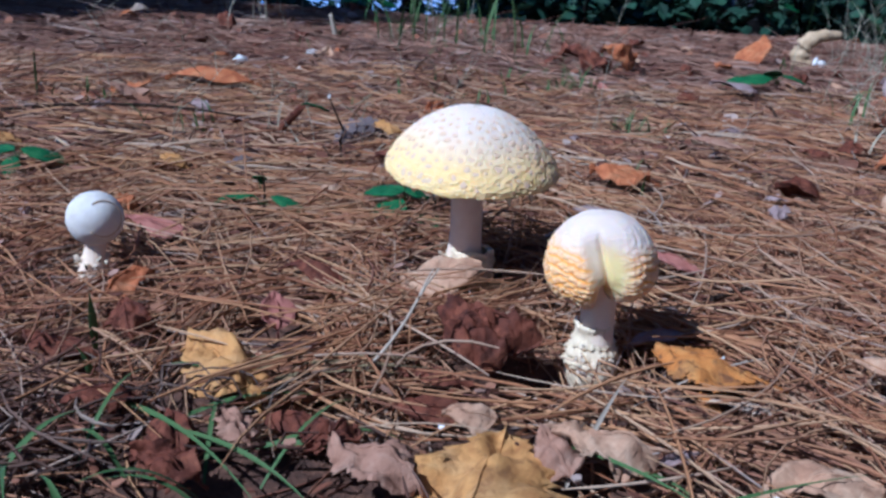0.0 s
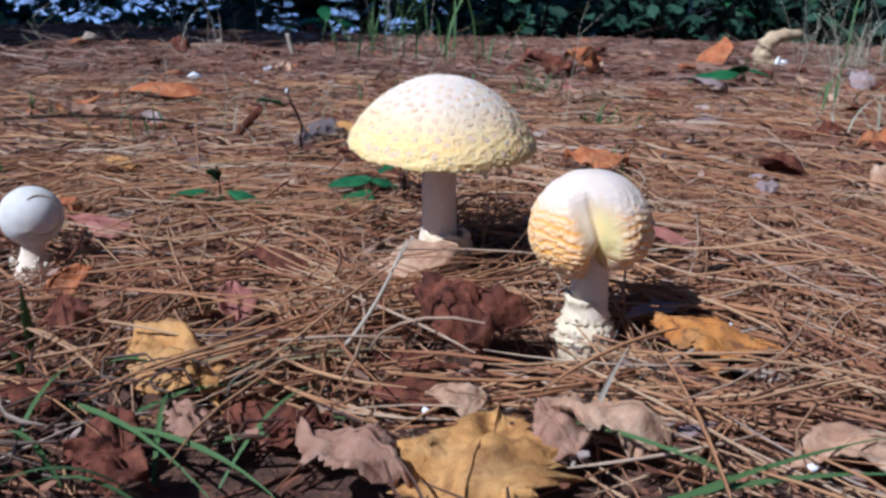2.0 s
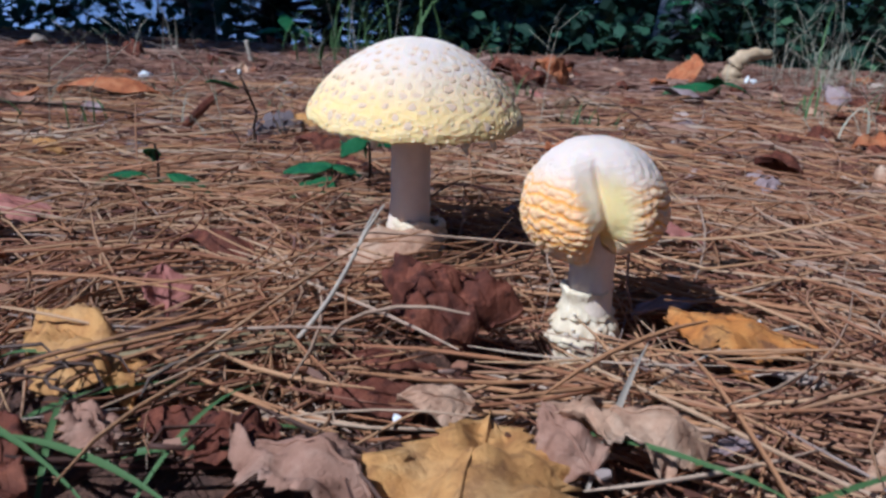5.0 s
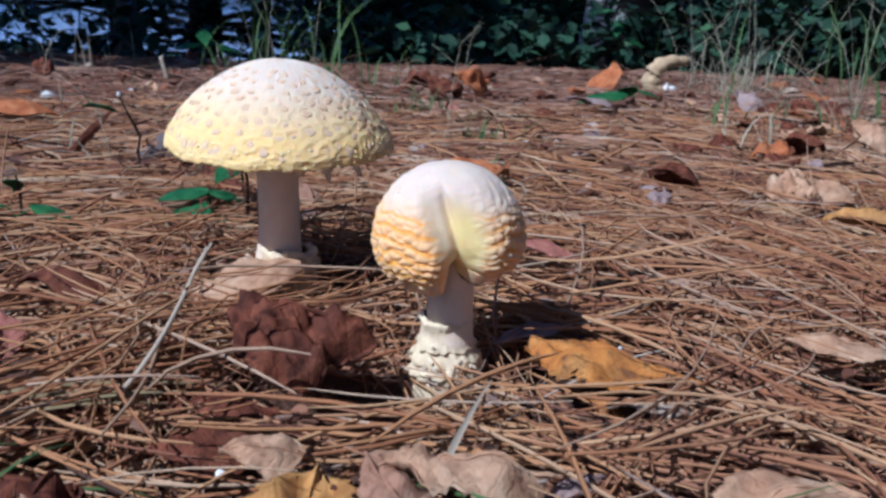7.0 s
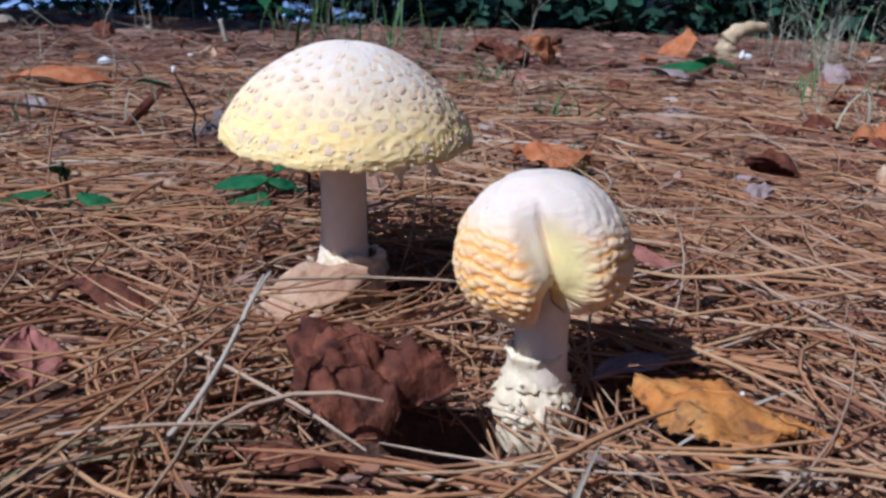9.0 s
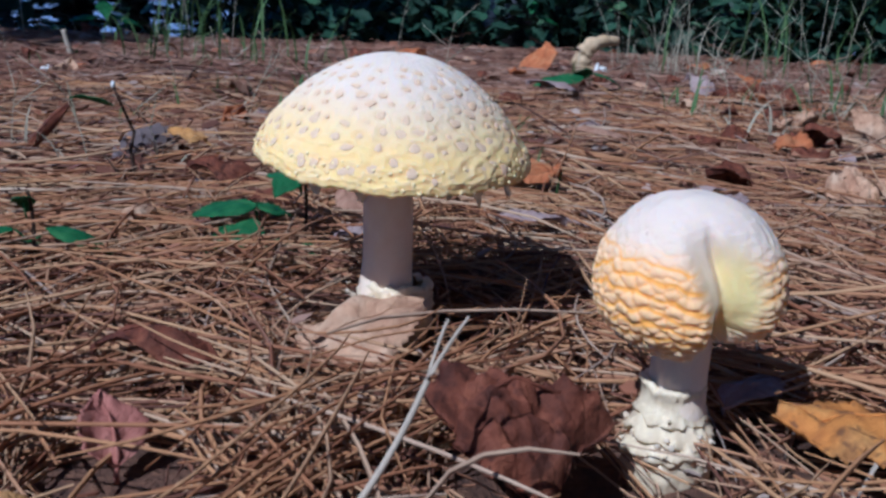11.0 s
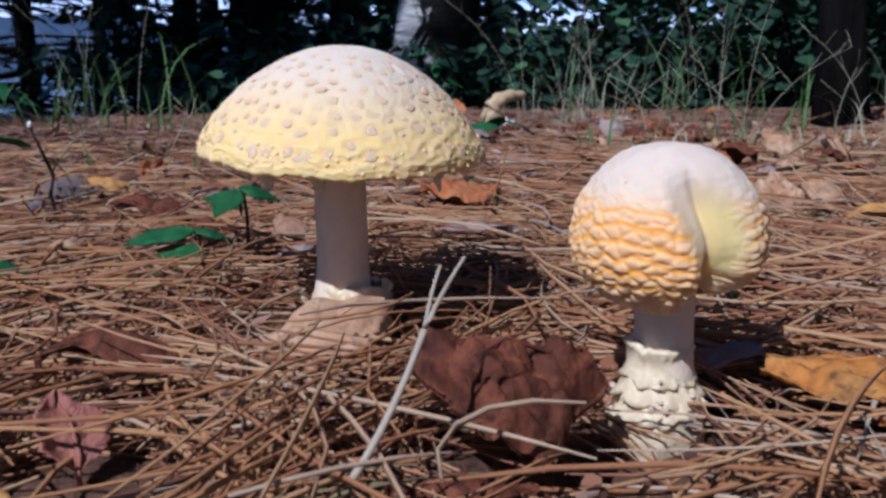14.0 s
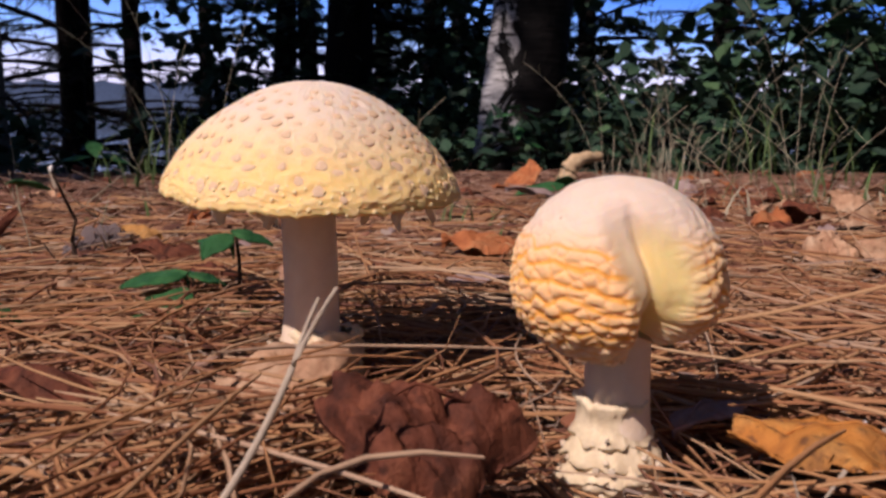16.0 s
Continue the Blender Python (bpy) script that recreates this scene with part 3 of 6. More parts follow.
def split_button():
    R = 0.0217
    m = thing("mushroom", Matrix.Translation(BTN), "egg-shaped orange cracked button mushroom with a deep split", "mushroom", "mushrooms on the needle floor")
    pol = np.radians(np.linspace(1, 152, 190))
    z_mid, up, down = 0.0455, 0.0234, 0.0150
    prof = np.stack([R * np.sin(pol) ** np.where(pol < math.pi / 2, 0.92, 0.9), z_mid + np.where(pol < math.pi / 2, up, down) * np.cos(pol)], -1)
    store = {}

    def warp(v, ang):
        P = pol[:, None]
        da = (ang[None] - radians(-88) + radians(20) * (1 - step(radians(35), radians(95), P)) + math.pi) % (2 * math.pi) - math.pi
        ramp = step(radians(22), radians(66), P)
        side = np.where(da > 0, 0.46, 0.36) * (1 - 0.36 * step(radians(62), radians(112), P))
        groove = np.exp(-((np.abs(da) / side) ** np.where(da > 0, 2.2, 3.6)))
        depth = ramp * (0.23 + 0.44 * step(radians(84), radians(128), P)) * groove + ramp * 0.10 * np.exp(-((da / 0.09) ** 2))
        arc = P * R + 0 * ang[None]
        around = ang[None] * R + 0 * P
        qx, qy, qz = v[..., 0], v[..., 1], v[..., 2]
        bend = (vnoise(around * 120, arc * 60, 61) - 0.5) * 0.0046 + (vnoise(around * 330, arc * 200, 62) - 0.5) * 0.0030
        across = np.abs(np.sin(np.pi * (arc + bend) / 0.0040)) ** 0.55
        flat = v.reshape(-1, 3) * np.array([1.0, 1.0, 1.15])
        seeds = flat[np.random.RandomState(67).choice(len(flat), 5200, replace=False)]
        kept = [seeds[0]]
        for p in seeds[1:]:
            if ((np.array(kept) - p) ** 2).sum(1).min() > 0.0024 ** 2:
                kept.append(p)
        kept = np.array(kept)
        cell = []
        for part_of in np.array_split(flat, 40):
            d = np.sqrt(((part_of[:, None] - kept[None]) ** 2).sum(2))
            d.partition(1, axis=1)
            cell.append(d[:, 1] - d[:, 0])
        cell = np.clip(np.concatenate(cell).reshape(qx.shape) / 0.0013, 0, 1) ** 0.7
        lump = (0.25 + 0.75 * across) * (0.30 + 0.70 * cell)
        body = step(radians(48), radians(74), P) * (1 - np.clip(groove * 1.25, 0, 1) * ramp)
        pebble = 0.6 * vnoise(qx * 700 + qz * 300, qy * 700 - qz * 820, 63) + 0.4 * vnoise(qx * 500 - qz * 950, qy * 500 + qz * 700, 66)
        fringe = step(radians(116), radians(132), P)
        out = v.copy()
        nrm = np.stack([np.sin(P) * np.cos(ang), np.sin(P) * np.sin(ang), np.cos(P) + 0 * ang[None]], -1)
        out[..., :2] *= (1 - depth)[..., None]
        raised = body * lump * 0.0009 + (0.15 * cell + 0.85 * pebble) * 0.0006 * step(radians(16), radians(45), P) * (1 - 0.95 * np.clip(groove * 1.8, 0, 1) * ramp)
        out += nrm * (raised + (vnoise(qx * 260 + qz * 150, qy * 260 - qz * 190, 64) - 0.5) * 0.0006)[..., None]
        out[..., 2] += 0.0090 * step(radians(96), radians(150), P) * np.exp(-((da / 0.24) ** 2))
        out[..., 2] += 0.0030 * step(radians(95), radians(150), P) * step(0.05, 0.35, da) * step(2.4, 1.4, da)
        facing = 0.5 + 0.5 * np.cos(ang[None] + math.radians(125))
        zone = step(radians(40), radians(64), P) * body * (0.42 + 0.58 * facing)
        store["crack"] = np.clip(np.clip(np.clip((0.74 - across) * 2.2, 0, 1) + np.clip((0.42 - cell) * 1.2, 0, 0.5), 0, 1) * zone * (1 - 0.5 * fringe) + 0.54 * zone * (1 - 0.6 * fringe), 0, 1).ravel()
        store["groove"] = (np.clip((groove - 0.12) * 2.0, 0, 1) * step(radians(40), radians(72), P) * (0.25 + 0.75 * step(-0.10, 0.08, da))).ravel()
        store["low"] = (step(radians(30), radians(85), P) + 0 * ang[None]).ravel()
        return out

    v, f = revolve(prof, 280, warp)
    top = len(v)
    v = np.vstack([v, [[0, 0, z_mid + up]]])
    f += [[top, k, (k + 1) % 280] for k in range(280)]
    under = len(v)
    v = np.vstack([v, [[0, 0, 0.036]]])
    last = (len(prof) - 1) * 280
    f += [[under, last + (k + 1) % 280, last + k] for k in range(280)]
    a = {k: np.append(x, [0, 0]) for k, x in store.items()}
    cap = part("cap", mesh("cap", v, f, BUTTON, **a), m, "rounded cap with wavy orange cracks and a pale yellow split", pose(0.0008, 0, 0, 2, -1.5, 0))
    rng = random.Random(8)
    warts = [crumb_mesh("wart", (WART, PIT, WART)[k], 70 + k) for k in range(3)]
    for k in range(64):
        p, a1 = radians(rng.uniform(34, 64)), rng.uniform(0, 6.28)
        if abs((a1 - radians(-88) + math.pi + 0.25) % (2 * math.pi) - math.pi) < 0.62:
            continue
        pos = Vector((R * math.sin(p) ** 0.92 * math.cos(a1), R * math.sin(p) ** 0.92 * math.sin(a1), z_mid + up * math.cos(p)))
        nrm = Vector((math.sin(p) * math.cos(a1), math.sin(p) * math.sin(a1), math.cos(p)))
        part("wart", rng.choice(warts), cap, place=Matrix.Translation(pos) @ nrm.to_track_quat("Z", "Y").to_matrix().to_4x4() @ Matrix.Diagonal((rng.uniform(0.0004, 0.0009), rng.uniform(0.0003, 0.0007), 0.0003, 1)))
    zz = np.linspace(-0.004, 0.040, 20)
    pts = np.stack([0.001 * np.sin(zz * 50), 0 * zz, zz], -1)
    part("stalk", mesh("stalk", *tube(pts, 0.0070 + 0.0014 * step(0.024, 0.008, zz), 36, rough=0.05), STALK), m, "short cream stalk")

    def ragged(seed, amount):
        def go(v, ang):
            out = v.copy()
            n1 = vnoise(np.cos(ang)[None] * 6 + 0 * v[..., 2] + 7, np.sin(ang)[None] * 6 + v[..., 2] * 500, seed)
            out[..., :2] *= (1 + amount * (n1 - 0.5))[..., None]
            out[..., 2] += (vnoise(np.cos(ang)[None] * 2 + 0 * v[..., 2] + 3, np.sin(ang)[None] * 2 + 5, seed + 1) - 0.5) * 0.0034 + (vnoise(np.cos(ang)[None] * 9 + 0 * v[..., 2] + 3, np.sin(ang)[None] * 9 + 5, seed + 2) - 0.5) * 0.0010
            return out
        return go

    ring1 = [(0.0066, 0.0214), (0.0080, 0.0212), (0.0083, 0.0204), (0.0075, 0.0190), (0.0074, 0.0168), (0.0079, 0.0146), (0.0092, 0.0128), (0.0091, 0.0121), (0.0076, 0.0130), (0.0066, 0.0140)]
    part("volva_ring", mesh("volva_ring", *revolve(ring1, 88, ragged(81, 0.16)), VOLVA), m, "pale flaking volva ring")
    ring2 = [(0.0070, 0.0148), (0.0080, 0.0140), (0.0086, 0.0120), (0.0100, 0.0098), (0.0108, 0.0086), (0.0106, 0.0079), (0.0090, 0.0088), (0.0070, 0.0100)]
    part("volva_ring", mesh("volva_ring", *revolve(ring2, 88, ragged(84, 0.18)), VOLVA), m, "pale flaking volva ring")
    bulb = [(0.0070, 0.0105), (0.0090, 0.0092), (0.0104, 0.0070), (0.0118, 0.0048), (0.0118, 0.0040), (0.0106, 0.0036), (0.0112, 0.001), (0.0108, -0.002), (0.009, -0.006)]
    part("volva", mesh("volva", *revolve(bulb, 88, ragged(87, 0.18)), VOLVA), m, "scaly cream volva at the foot")
    crumb = crumb_mesh("crumb", CRUMB, 91)
    for k in range(30):
        a1, z = rng.uniform(0, 6.28), rng.uniform(0.001, 0.014)
        rr = 0.0112 - max(0.0, z - 0.008) * 0.25
        part("scale", crumb, m, place=pose(rr * math.cos(a1), rr * math.sin(a1), z, rng.uniform(0, 360), rng.uniform(0, 360), 0) @ Matrix.Diagonal((rng.uniform(0.0005, 0.0011), rng.uniform(0.0005, 0.0011), 0.0003, 1)))
    return m


def white_button():
    m = thing("mushroom", Matrix.Translation(SMALL), "small round white button mushroom with a scaly foot", "mushroom", "mushrooms on the needle floor")
    R, zc = 0.0136, 0.0290

    def warp(v, ang):
        out = v.copy()
        n1 = vnoise(ang[None] * 6 + 0 * v[..., 2], v[..., 2] * 400, 101) - 0.5
        out[..., :2] *= (1 + 0.03 * n1 * step(zc + 0.004, zc - 0.008, v[..., 2]))[..., None]
        return out

    pol = np.radians(np.linspace(1, 172, 50))
    part("cap", mesh("cap", *revolve(np.stack([R * np.sin(pol), zc + R * 0.97 * np.cos(pol)], -1), 60, warp), BALL), m, "smooth white ball-shaped cap")
    zz = np.linspace(-0.004, 0.020, 12)
    pts = np.stack([-0.002 + 0.10 * zz, -0.002 + 0.1 * zz, zz], -1)
    part("stalk", mesh("stalk", *tube(pts, 0.0050 + 0.0022 * step(0.013, 0.004, zz), 28, rough=0.1), STALK), m, "short pale stalk")
    rng = random.Random(12)
    crumb = crumb_mesh("crumb", CRUMB, 111)
    for k in range(46):
        a, z = rng.uniform(0, 6.28), rng.uniform(0.0, 0.012)
        part("scale", crumb, m, place=pose(-0.002 + 0.0072 * math.cos(a), -0.002 + 0.0072 * math.sin(a), z, rng.uniform(0, 360), rng.uniform(0, 360), 0) @ Matrix.Diagonal((rng.uniform(0.0008, 0.0020), rng.uniform(0.0008, 0.0020), 0.0005, 1)))
    arc = []
    for k in range(25):
        b = radians(60 + k * 11.0)
        arc.append((0.0087 * math.cos(b), -0.0, 0.0087 * math.sin(b)))
    n = Vector((0.64, -0.71, 0.22)).normalized()
    turn = n.to_track_quat("Y", "Z").to_matrix()
    centre = Vector((0, 0, zc)) + n * R * 0.78
    arc = [tuple(centre + turn @ Vector(p)) for p in arc]
    part("crease", mesh("crease", *tube(arc, 0.0003, 6), OLD), m, "thin curved crease on the cap")
    return m


large_mushroom()
split_button()
white_button()


def collapsed_mushroom():
    x, y = 0.632, 1.690
    m = thing("mushroom", pose(x, y, gh(x, y) + 0.004, 0, 0, 12), "withered beige mushroom bent over on the needles", "mushroom")
    t = np.linspace(0, 1, 26)
    pts = np.stack([-0.020 * np.sin(t * 2.4) + 0.075 * t ** 1.8, 0.004 * np.sin(t * 6), 0.004 + 0.058 * np.sin(t * 1.75)], -1)
    rad = 0.0165 * (1 - 0.55 * t ** 2) * (1 + 0.10 * np.sin(t * 34))
    part("bent_stalk", mesh("bent_stalk", *tube(pts, rad, 24, rough=0.25, seed=4), OLD), m, "ribbed beige bent stalk")
    lump = crumb_mesh("broken_end", SCRAP, 120)
    part("broken_end", lump, m, "white broken flesh", pose(0.030, -0.010, 0.010, 0, 35, 0) @ Matrix.Diagonal((0.014, 0.009, 0.010, 1)))
    part("cap_scrap", lump, m, "white cap remnant", pose(0.016, -0.012, 0.014, 0, 20, 40) @ Matrix.Diagonal((0.009, 0.006, 0.012, 1)))


collapsed_mushroom()


# ---- leaves ----
def leaf_shape(length, width, arch, cup, wave, lobes, serr, seed, thick=0.0005, point=False):
    """A leaf blade lying along y: arch bends it lengthwise, cup crosswise, wave crumples it."""
    n, mcol = 30, 16
    vv = np.linspace(0, 1, n + 1)[:, None]
    uu = np.linspace(-1, 1, mcol + 1)[None]
    prof = np.sin(np.pi * np.clip(vv, 0, 1) ** 0.80) ** 0.85 * (1 - 0.12 * vv)
    if point:
        prof = np.clip(vv * 3.2, 0, 1) ** 0.6 * (1 - vv) ** 0.85 * 1.35
    prof = prof * (1 + lobes * np.sin(vv * 2 * np.pi * 3.5 + 0.5))
    jag = 1 + serr * ((vv * 17) % 1.0 - 0.5) * (np.abs(uu) > 0.8)
    nz = vnoise(uu * 2.2 + seed, vv * 4.0 + seed, seed) - 0.5
    n2 = vnoise(uu * 5 + seed, vv * 8.0, seed + 1) - 0.5
    x = uu * width / 2 * prof * jag * (1 + 0.25 * (vnoise(np.sign(uu) * 3 + 0 * vv, vv * 5, seed + 2) - 0.5))
    y = (vv - 0.5) * length + 0 * uu + 0.05 * length * (np.abs(uu) ** 2) * 0.5
    z = arch * length * (vv - 0.5) ** 2 * 4 + cup * width * (uu * prof) ** 2 + wave * width * (nz * 0.9 + 0.35 * n2)
    z = z + 0.02 * width * np.abs(uu) - 0.014 * width * vnoise(uu * 2 + 3, vv * 3, seed + 3) * np.abs(np.sin((vv * 8 - np.abs(uu) * 2.5) * np.pi)) * prof
    z = z + wave * width * 0.16 * (np.abs(vnoise(uu * 4 + vv * 3 + seed, vv * 6 - uu * 3, seed + 4) - 0.5) * 2 - 0.5)
    top = np.stack([x, y, z], -1).reshape(-1, 3)
    bot = top - np.array([0, 0, thick])
    w1 = mcol + 1
    f = []
    cnt = len(top)
    for j in range(n):
        for i in range(mcol):
            q = [j * w1 + i, j * w1 + i + 1, (j + 1) * w1 + i + 1, (j + 1) * w1 + i]
            f.append(q)
            f.append([k + cnt for k in q[::-1]])
    for j in range(n):
        for i in (0, mcol):
            q = [j * w1 + i, (j + 1) * w1 + i, (j + 1) * w1 + i + cnt, j * w1 + i + cnt]
            f.append(q if i == 0 else q[::-1])
    uv = np.stack([(uu + 1) / 2 + 0 * vv, vv + 0 * uu], -1).reshape(-1, 2)
    rib = np.stack([x[:, mcol // 2], y[:, mcol // 2], z[:, mcol // 2] + 0.0003], -1)
    return np.concatenate([top, bot]), f, np.concatenate([uv, uv]), rib


OPEN = []


def fallen_leaf(x, y, length, width, yaw, material, label, tilt=(0, 0), arch=0.1, cup=0.15, wave=0.15, lobes=0.0, serr=0.25, seed=1, lift=0.006, stem=0.35, name="fallen_leaf", group="", point=False):
    v, f, uv, rib = leaf_shape(length, width, arch, cup, wave, lobes, serr, seed, point=point)
    if y < 0.8:
        OPEN.append((x, y, 0.36 * width + 0.1 * length))
    turn = pose(0, 0, 0, tilt[0], tilt[1], yaw)
    low = min((turn @ Vector(p)).z for p in v[::7])
    z = gh(x, y) + lift + 0.006 - low
    ob = thing(name, Matrix.Translation((x, y, z)) @ turn, label, "leaf", group)
    blade = part("blade", mesh("blade", v, f, material, uv=uv), ob)
    d = rib[0] - rib[3]
    tail = [rib[0] + d / np.linalg.norm(d) * length * stem * k / 4 + np.array([0.02 * length * k * k / 8, 0, -0.01 * length * k]) for k in (4, 3, 2, 1)]
    pts = np.concatenate([tail, rib[::2]])
    part("midrib", mesh("midrib", *tube(pts, np.linspace(0.0007, 0.0002, len(pts)), 5), material), blade)
    return ob


near = "large fallen leaves round the mushrooms"
fallen_leaf(0.030, 0.283, 0.064, 0.046, -14, LEAF_YELLOW, "large curled ochre birch leaf lying on needles", (2, -5), -0.07, -0.10, 0.24, 0.05, 0.5, 3, 0.002, 0.2, group=near)
fallen_leaf(-0.005, 0.284, 0.034, 0.028, 60, LEAF_PINK, "crumpled pinkish brown leaf on the needles", (6, 8), -0.12, -0.2, 0.34, 0.06, 0.3, 4, 0.006, 0.1, group=near)
fallen_leaf(0.068, 0.301, 0.038, 0.028, 84, LEAF_TAN, "curled pale pinkish leaf raised off the needles", (6, 8), -0.10, -0.30, 0.40, 0.1, 0.5, 5, 0.003, 0.1, group=near)
fallen_leaf(0.052, 0.292, 0.022, 0.016, 20, LEAF_PINK, "small folded pinkish leaf among the needles", (20, -20), -0.10, -0.4, 0.3, 0, 0.3, 25, 0.004, 0.1, group=near)
fallen_leaf(0.119, 0.369, 0.041, 0.038, 60, LEAF_ORANGE, "bright orange leaf with brown blotches", (2, 8), -0.06, -0.06, 0.22, 0.04, 0.45, 6, 0.005, 0.3, group=near)
fallen_leaf(0.014, 0.358, 0.030, 0.018, 80, LEAF_DARK, "dark red-brown leaf half under needles", (4, 8), -0.10, -0.2, 0.30, 0.05, 0.3, 8, -0.001, 0.1, group=near)
fallen_leaf(0.026, 0.319, 0.020, 0.015, 100, LEAF_TAN, "small pale tan leaf tip among needles", (8, -14), -0.1, -0.2, 0.2, 0, 0.2, 9, 0.006, 0.1, group=near)
fallen_leaf(0.0115, 0.459, 0.044, 0.040, -72, LEAF_TAN, "tan leaf draped against the mushroom foot", (14, 3), -0.16, -0.26, 0.16, 0.02, 0.2, 10, -0.004, 0.1, group=near)
fallen_leaf(-0.055, 0.398, 0.0185, 0.0155, 28, LEAF_RED, "small dusty pinkish red leaf tilted in the needles", (44, 10), -0.06, 0.10, 0.15, 0, 0.2, 11, -0.002, 0.15, group=near)
fallen_leaf(-0.066, 0.348, 0.056, 0.029, 42, LEAF_YELLOW, "ochre leaf partly covered with needles", (2, 6), -0.14, -0.2, 0.42, 0.08, 0.3, 12, 0.001, 0.15, group=near)
fallen_leaf(0.129, 0.484, 0.032, 0.022, 72, LEAF_RED, "flat pinkish orange leaf on the needles", (8, 8), -0.1, -0.1, 0.2, 0, 0.2, 13, 0.006, 0.2, group=near)
fallen_leaf(0.131, 0.640, 0.040, 0.034, 80, LEAF_RUST, "rust orange curled leaf behind the mushrooms", (5, 6), -0.12, -0.4, 0.25, 0, 0.25, 14, 0.006, 0.2, group=near)
fallen_leaf(0.036, 0.600, 0.024, 0.018, 20, LEAF_PINK, "small pinkish leaf behind the large mushroom", (14, 6), -0.1, -0.2, 0.2, 0, 0.25, 15, 0.006, 0.2, group=near)
fallen_leaf(-0.137, 0.506, 0.036, 0.020, 80, LEAF_RED, "pinkish red leaf behind the small mushroom", (12, -8), -0.1, -0.25, 0.2, 0, 0.2, 16, 0.004, 0.15, group=near)
fallen_leaf(-0.130, 0.434, 0.026, 0.016, -40, LEAF_RUST, "rusty leaf beside the small mushroom foot", (14, 10), -0.2, -0.3, 0.4, 0, 0.2, 17, 0.000, 0.1, group=near)
fallen_leaf(-0.290, 0.655, 0.036, 0.028, 85, LEAF_YELLOW, "yellow leaf on the needles", (10, 10), -0.1, -0.2, 0.25, 0, 0.25, 18, 0.006, 0.2, group=near)
fallen_leaf(0.136, 0.286, 0.042, 0.026, 100, LEAF_TAN, "faded tan leaf half under needles", (2, 6), -0.1, -0.1, 0.3, 0, 0.25, 19, 0.003, 0.1, group=near)
fallen_leaf(-0.008, 0.246, 0.026, 0.020, 70, LEAF_TAN, "pale brown leaf flat on the needles", (0, 5), -0.1, -0.1, 0.3, 0, 0.25, 20, 0.000, 0.1, group=near)
fallen_leaf(0.041, 0.246, 0.020, 0.011, 130, LEAF_MAUVE, "grey mauve leaf edge among grass", (14, -10), -0.1, -0.2, 0.2, 0, 0.2, 21, 0.006, 0.1, group=near)
fallen_leaf(0.012, 0.334, 0.030, 0.018, 95, LEAF_DARK, "red-brown leaf half buried in needles", (4, 4), -0.1, -0.2, 0.3, 0, 0.2, 22, 0.001, 0.1, group=near)
fallen_leaf(0.127, 0.345, 0.022, 0.012, 75, LEAF_PALE, "pale grey-green leaf scrap", (2, 6), -0.1, -0.1, 0.2, 0, 0.2, 23, 0.002, 0.1, group=near)
fallen_leaf(0.094, 0.304, 0.018, 0.009, 120, LEAF_MAUVE, "small grey curled leaf scrap", (2, 12), -0.1, -0.3, 0.2, 0, 0.2, 24, 0.002, 0.1, group=near)
fallen_leaf(-0.072, 0.305, 0.026, 0.018, 30, LEAF_DARK, "dull brown curled leaf in grass", (8, 14), -0.2, -0.3, 0.35, 0, 0.2, 26, 0.000, 0.1, group=near)
fallen_leaf(-0.135, 0.365, 0.030, 0.022, 75, LEAF_DARK, "dull brown leaf half under needles", (6, 8), -0.1, -0.2, 0.3, 0, 0.2, 27, -0.001, 0.1, group=near)
fallen_leaf(-0.030, 0.318, 0.030, 0.018, 80, LEAF_DARK, "dark brown leaf half under needles", (8, 6), -0.1, -0.3, 0.4, 0, 0.2, 28, -0.001, 0.1, group=near)
fallen_leaf(-0.052, 0.306, 0.022, 0.015, 40, LEAF_PINK, "dull tan leaf tangled in dead grass", (8, 12), -0.15, -0.2, 0.4, 0.1, 0.5, 61, 0.004, 0.1, group=near)
fallen_leaf(-0.1, 0.318, 0.026, 0.018, 110, LEAF_DARK, "brown leaf scrap tangled in dead grass", (8, 6), -0.15, -0.2, 0.4, 0.1, 0.5, 62, 0.004, 0.1, group=near)
fallen_leaf(-0.02, 0.3, 0.026, 0.02, 150, LEAF_DARK, "dark leaf scrap in dead grass", (8, 0), -0.15, -0.2, 0.4, 0.1, 0.5, 63, 0.004, 0.1, group=near)
fallen_leaf(-0.068, 0.28, 0.024, 0.018, 75, LEAF_DARK, "dark brown leaf scrap in dead grass", (8, -6), -0.15, -0.2, 0.4, 0.1, 0.5, 64, 0.004, 0.1, group=near)
fallen_leaf(-0.115, 0.385, 0.026, 0.018, 20, LEAF_DARK, "dark brown leaf scrap in dead grass", (8, -12), -0.15, -0.2, 0.4, 0.1, 0.5, 65, 0.004, 0.1, group=near)
fallen_leaf(-0.022, 0.259, 0.040, 0.030, 70, LEAF_PINK, "pinkish tan leaf flat under grass stems", (3, 4), -0.06, -0.1, 0.2, 0.04, 0.3, 66, 0.0, 0.1, group=near)
fallen_leaf(0.117, 0.350, 0.012, 0.009, 30, LEAF_ORANGE, "small orange leaf scrap under a larger leaf", (10, 6), -0.1, -0.1, 0.2, 0.0, 0.2, 67, 0.0, 0.1, group=near)


